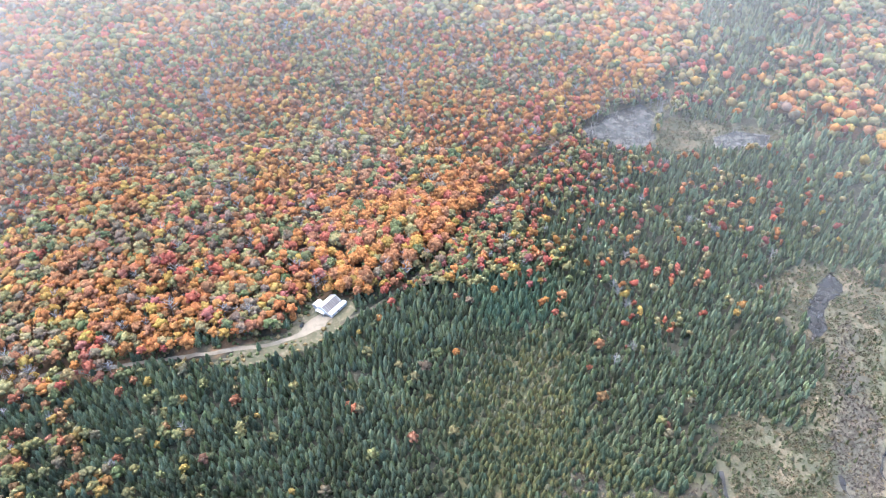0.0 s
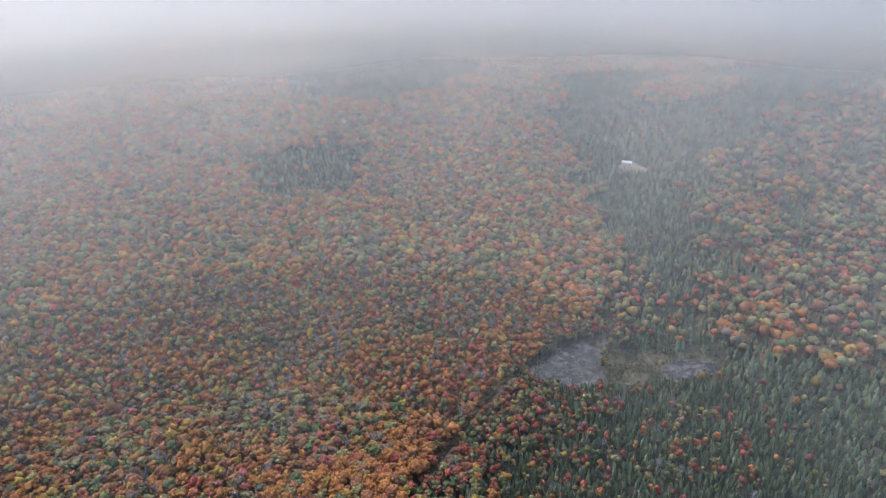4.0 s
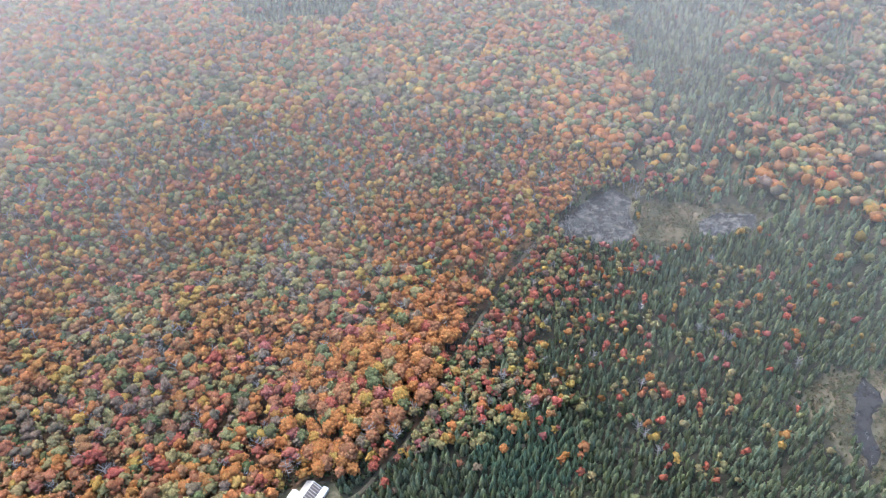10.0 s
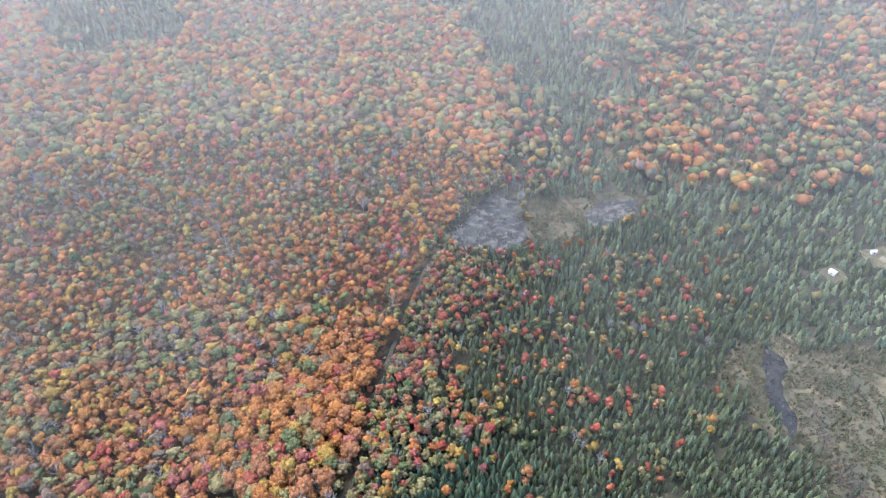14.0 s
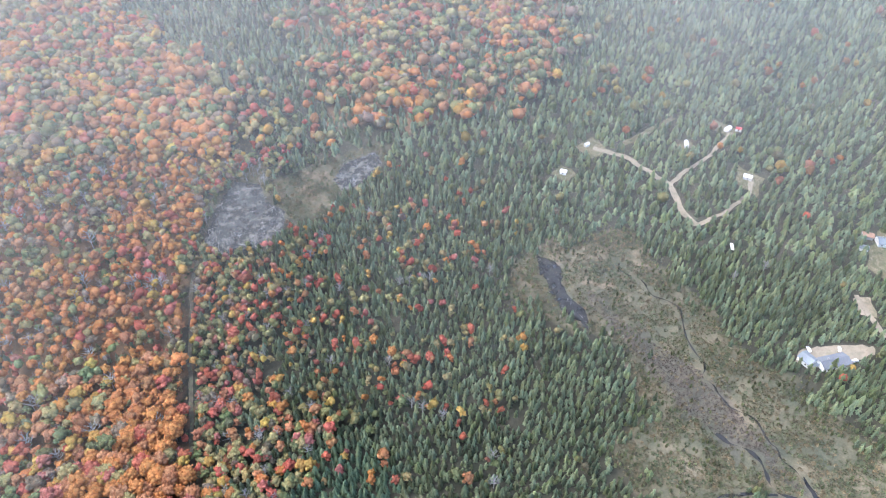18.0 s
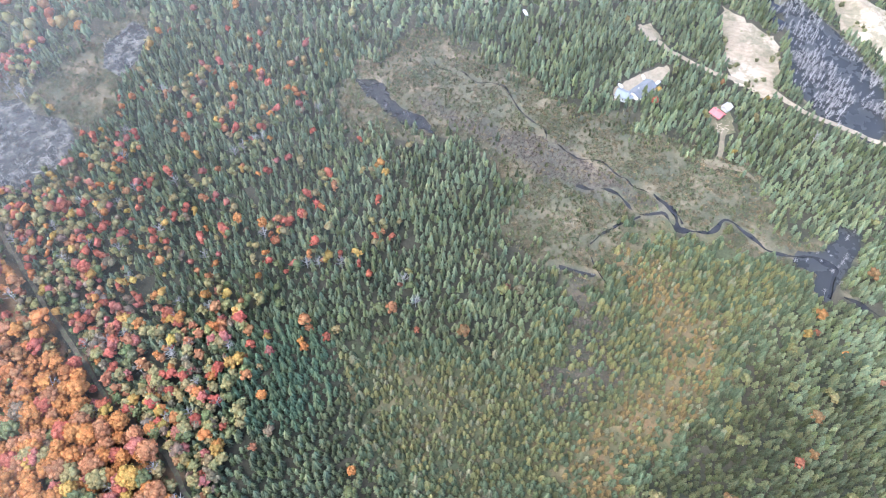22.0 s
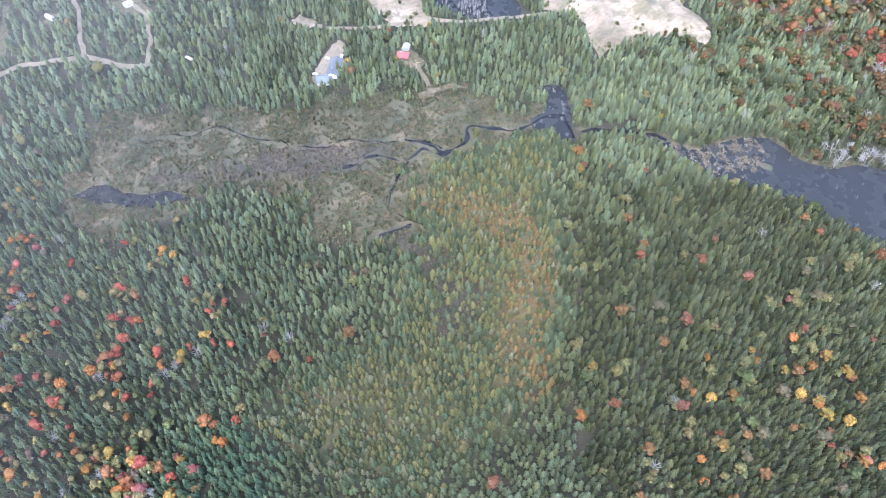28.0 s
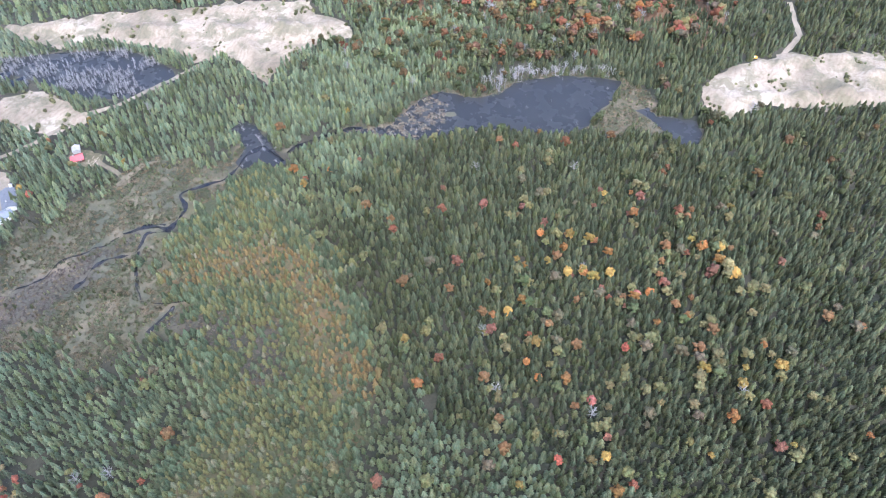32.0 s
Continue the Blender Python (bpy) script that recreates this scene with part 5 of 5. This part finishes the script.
part("door", box(1.7, 1.78, -1.2, -0.3, 0.65, 2.6), BROWN_WALL, mobile)


def vehicle(x, y, turn, mat, label, high=1.5, length=4.6, cargo=False):
    car = base("van" if cargo else "car", x, y, turn, label, "van" if cargo else "car", lift=0.55)
    L = length / 2
    pts = [(-L, 0.35), (L, 0.35), (L, 0.8), (L - 0.9, 0.92), (L - 1.5, high), (-L + (0.05 if cargo else 0.7), high), (-L, 1.0)]
    shell = prism([(p, q) for p, q in pts], -0.88, 0.88)
    bmesh.ops.bevel(shell, geom=shell.edges[:], offset=0.07, segments=2, affect="EDGES")
    part("body", shell, mat, car)
    part("windscreen", prism([(L - 0.96, 0.95), (L - 1.46, high - 0.1), (L - 1.42, high - 0.07), (L - 0.9, 0.98)], -0.72, 0.72), GLASS, car)
    for s in (-1, 1):
        part("side_window", box(-L + 1.0, L - 1.7, min(s * 0.88, s * 0.9), max(s * 0.88, s * 0.9), high - 0.5, high - 0.12), GLASS, car)
        part("headlight", box(L - 0.04, L + 0.02, s * 0.6 - 0.15, s * 0.6 + 0.15, 0.6, 0.76), WHITE_PAINT, car)
        part("tail_light", box(-L - 0.02, -L + 0.04, s * 0.65 - 0.12, s * 0.65 + 0.12, 0.7, 0.9), RED_ROOF, car)
        for f in (-1, 1):
            bm = bmesh.new()
            bmesh.ops.create_cone(bm, cap_ends=True, segments=14, radius1=0.34, radius2=0.34, depth=0.22, matrix=Matrix.Translation((f * (L - 0.85), s * 0.8, 0.34)) @ Euler((math.pi / 2, 0, 0)).to_matrix().to_4x4())
            tyre = part("wheel", bm, RUBBER, car)
            bm = bmesh.new()
            bmesh.ops.create_cone(bm, cap_ends=True, segments=10, radius1=0.19, radius2=0.19, depth=0.03, matrix=Matrix.Translation((f * (L - 0.85), s * 0.925, 0.34)) @ Euler((math.pi / 2, 0, 0)).to_matrix().to_4x4())
            part("rim", bm, STEEL, tyre)
    return car


vehicle(-102, 348.5, 70, CAR_PAINT, "black car parked on the gravel of the yard")
vehicle(329, 176, -35, WHITE_PAINT, "white van parked by the long grey house", 2.1, 5.2, True)
vehicle(333, 187, 15, WHITE_PAINT, "white car on the gravel yard")
vehicle(320, 203, 40, WHITE_PAINT, "white car beside the grey house")

# long grey house with a blue-roofed block
garage = base("house", 318, 187, 53, "long low house with grey shingles among spruces", "house")
gable(garage, 9.5, 20, 3.0, 1.9, WHITE_WALL, GREY_ROOF, at=(0, 0), windows=4, door=True, chimney=True)
annex = base("house", 309.5, 201, -20, "house with a pale blue metal roof and a small gable", "house")
gable(annex, 8.5, 9, 3.2, 2.1, WHITE_WALL, BLUE_ROOF, windows=2)
part("porch_roof", prism([(-2.4, 2.7), (2.4, 2.7), (2.4, 2.85), (-2.4, 2.85)], -7.6, -4.9), BLUE_ROOF, annex)
for px in (-2.2, 2.2):
    part("porch_post", box(px - 0.08, px + 0.08, -7.4, -7.25, -0.5, 2.7), WHITE_WALL, annex)

# cabin with a red roof, shed and lumber
cabin = base("cabin", 305, 133.5, -40, "small cabin with a faded red metal roof", "cabin")
gable(cabin, 7.0, 8.5, 2.6, 1.6, BROWN_WALL, RED_ROOF, windows=2, chimney=True)
shed = base("shed", 313.5, 126.5, 50, "weathered grey shed behind the red cabin", "shed")
gable(shed, 5.2, 6.2, 2.4, 1.2, GREY_WALL, GREY_WALL, windows=0)
rs = np.random.RandomState(17)
for i in range(12):
    plank = new("board", bpy.data.meshes.new("board"))
    bm = box(-rs.uniform(1.2, 2.4), rs.uniform(1.2, 2.4), -0.12, 0.12, 0, 0.09)
    bm.to_mesh(plank.data), bm.free()
    plank.data.materials.append(TIMBER)
    plank.matrix_basis = pose(293 + rs.uniform(-4, 4), 130 + rs.uniform(-4, 4), 0.42 + 0.1 * (i % 3), 0, 0, rs.uniform(0, 180))
    tagged(plank, "old timber board lying in the cabin yard", "board", "boards")

# house with a blue roof, and its outbuildings
blue = base("house", 466, 192, 30, "house with a pale blue roof in a grassy clearing", "house")
gable(blue, 9, 12, 3.2, 2.2, WHITE_WALL, BLUE_ROOF, windows=3, chimney=True)
barn = base("shed", 466, 205, 20, "shed with a rusty brown roof", "shed")
gable(barn, 5.5, 8, 2.6, 1.5, GREY_WALL, RUSTY_ROOF, windows=0)
small = base("shed", 449, 203, 10, "small white shed by the clearing", "shed")
gable(small, 5, 6, 2.4, 1.2, WHITE_WALL, BLUE_ROOF, windows=1)

# sheds and trailers along the lanes
for x, y, turn, w, length, label, roof in ((493, 369, -60, 3.2, 8, "white trailer-like shed in a small clearing", WHITE_METAL), (481, 307, 10, 5, 7, "white shed at the end of a gravel lane", WHITE_METAL),
                                           (542, 350, 80, 4, 7, "white shed at the far end of the lane", WHITE_METAL), (548, 342, 20, 3.5, 5, "small red-roofed shed by the lane", RED_ROOF),
                                           (385, 433, 15, 4.2, 5.2, "small white shed on a gravel patch", WHITE_METAL), (433, 438, 70, 3, 4, "small white hut by the lane's end", WHITE_METAL),
                                           (222, -203, 30, 8, 11, "house with a grey roof beyond the sand pit", GREY_ROOF), (214, -216, 20, 7, 9, "grey-roofed outbuilding beyond the sand pit", GREY_ROOF)):
    b = base("shed", x, y, turn, label, "shed")
    gable(b, w, length, 2.5, 1.0, WHITE_WALL, roof, windows=1, eave=0.3)
camper = base("flat_trailer", 387, 283, -62, "pale flat trailer among the spruces", "trailer")
part("bed", box(-1.2, 1.2, -3.6, 3.6, 0.7, 0.95, 0.03), WHITE_PAINT, camper)
part("drawbar", box(-0.08, 0.08, 3.6, 5.0, 0.6, 0.75), STEEL, camper)
for s in (-1, 1):
    bm = bmesh.new()
    bmesh.ops.create_cone(bm, cap_ends=True, segments=12, radius1=0.35, radius2=0.35, depth=0.22, matrix=Matrix.Translation((s * 1.0, 0, 0.35)) @ Euler((0, math.pi / 2, 0)).to_matrix().to_4x4())
    part("wheel", bm, RUBBER, camper)

farm = base("farm_building", 384, 1030, 60, "far white-roofed building in a pale clearing", "building")
gable(farm, 9, 14, 3.6, 2.0, WHITE_WALL, WHITE_METAL, windows=3)
for x, y in ((-415, 1890), (-333, 1983)):
    b = base("farm_building", x, y, 40, "distant white-roofed building in the haze", "building")
    gable(b, 14, 22, 5.0, 3.0, WHITE_WALL, WHITE_METAL, windows=2)


def digger(x, y, turn, label):
    d = base("excavator", x, y, turn, label, "excavator", lift=0.6)
    for s in (-1, 1):
        part("track", box(-1.9, 1.9, s * 1.2 - 0.3, s * 1.2 + 0.3, 0, 0.85, 0.25), RUBBER, d)
    part("body", box(-1.9, 1.2, -1.3, 1.3, 0.9, 2.2, 0.12), YELLOW_PAINT, d)
    c = part("cab", box(0.2, 1.7, 0.2, 1.25, 1.5, 3.0, 0.08), WHITE_PAINT, d)
    part("windscreen", box(1.7, 1.73, 0.3, 1.15, 2.0, 2.9), GLASS, c)
    part("boom", prism([(1.0, 1.9), (1.4, 1.7), (4.6, 4.0), (4.5, 4.4)], -0.35, 0.0), YELLOW_PAINT, d)
    part("stick", prism([(4.3, 4.4), (4.7, 4.3), (5.9, 1.5), (5.6, 1.4)], -0.3, -0.05), YELLOW_PAINT, d)
    part("bucket", prism([(5.5, 1.5), (6.1, 1.5), (6.2, 0.7), (5.6, 0.3), (5.1, 0.7)], -0.6, 0.25), STEEL, d)


digger(-120, -203, 20, "yellow excavator with a white cab at the sand pit")

# weed beds in the lake
x, y = scatter(60, 145, -60, 25, 1.8, 161)
ok = inside(x, y, LAKE_WEED) & inside(x, y, LAKE) & (field(x, y, 14, 162) > 0.0)
x, y = x[ok], y[ok]
size = r.uniform(0.6, 1.3, len(x))
pick = r.randint(0, len(LOW), len(x))
grow("lake_weed", [(tpl, x[pick == i], y[pick == i], np.full((pick == i).sum(), 0.4), 1.3 * size[pick == i], 0.3 * size[pick == i], np.array((0.17, 0.145, 0.1)) * r.uniform(0.7, 1.2, ((pick == i).sum(), 1))) for i, tpl in enumerate(LOW)],
     LEAF, "tan weed and sedge standing in the shallow lake", "weed")

# islet in the lake
rs = np.random.RandomState(41)
a = rs.uniform(0, 6.28, 60)
q = np.sqrt(rs.rand(60)) * 5
xs, ys, g = 60 + q * np.cos(a), -19 + q * np.sin(a) * 0.6, rs.uniform(0.6, 1.3, 60)
grow("islet_tufts", [(CROWN_C[0], xs, ys, np.full(60, 0.7), 1.0 * g, 0.8 * g, np.array((0.2, 0.2, 0.08)) * rs.uniform(0.7, 1.2, (60, 1)))], LEAF, "grassy islet of sedge tufts in the lake", "islet")

# painted haze closing the view north and east: pale curtains, thinning towards the ground
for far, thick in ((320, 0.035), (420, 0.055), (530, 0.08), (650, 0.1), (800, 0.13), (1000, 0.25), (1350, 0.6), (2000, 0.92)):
    HAZE_VEIL, n_, l_, p_ = material("mist")
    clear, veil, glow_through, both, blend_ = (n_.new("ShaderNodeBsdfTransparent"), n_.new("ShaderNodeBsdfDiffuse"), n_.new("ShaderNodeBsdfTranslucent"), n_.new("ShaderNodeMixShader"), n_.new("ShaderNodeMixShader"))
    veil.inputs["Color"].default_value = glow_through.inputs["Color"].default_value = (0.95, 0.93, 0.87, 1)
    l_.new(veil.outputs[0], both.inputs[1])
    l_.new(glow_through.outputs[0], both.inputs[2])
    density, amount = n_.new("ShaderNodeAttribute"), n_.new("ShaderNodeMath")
    density.attribute_name, amount.operation = "haze_depth", "MULTIPLY"
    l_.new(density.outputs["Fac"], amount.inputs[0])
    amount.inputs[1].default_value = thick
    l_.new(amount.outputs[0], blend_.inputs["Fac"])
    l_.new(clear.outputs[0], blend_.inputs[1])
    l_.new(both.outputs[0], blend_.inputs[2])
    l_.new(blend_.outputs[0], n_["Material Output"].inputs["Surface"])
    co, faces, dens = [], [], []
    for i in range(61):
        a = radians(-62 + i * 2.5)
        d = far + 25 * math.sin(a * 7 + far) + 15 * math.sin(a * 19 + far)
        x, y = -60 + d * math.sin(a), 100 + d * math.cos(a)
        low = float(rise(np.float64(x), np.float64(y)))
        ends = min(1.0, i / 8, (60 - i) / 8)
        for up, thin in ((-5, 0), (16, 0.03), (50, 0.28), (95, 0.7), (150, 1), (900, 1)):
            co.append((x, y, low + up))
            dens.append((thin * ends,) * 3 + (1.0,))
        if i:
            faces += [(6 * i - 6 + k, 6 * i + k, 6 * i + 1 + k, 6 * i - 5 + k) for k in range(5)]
    me = sheet("haze_curtain", co, faces, HAZE_VEIL)
    me.color_attributes.new("haze_depth", "FLOAT_COLOR", "POINT").data.foreach_set("color", np.array(dens, np.float32).ravel())
    tagged(new("haze_curtain", me), "pale see-through curtain put up as haze over the valley and hills", "mist", kind="structure")
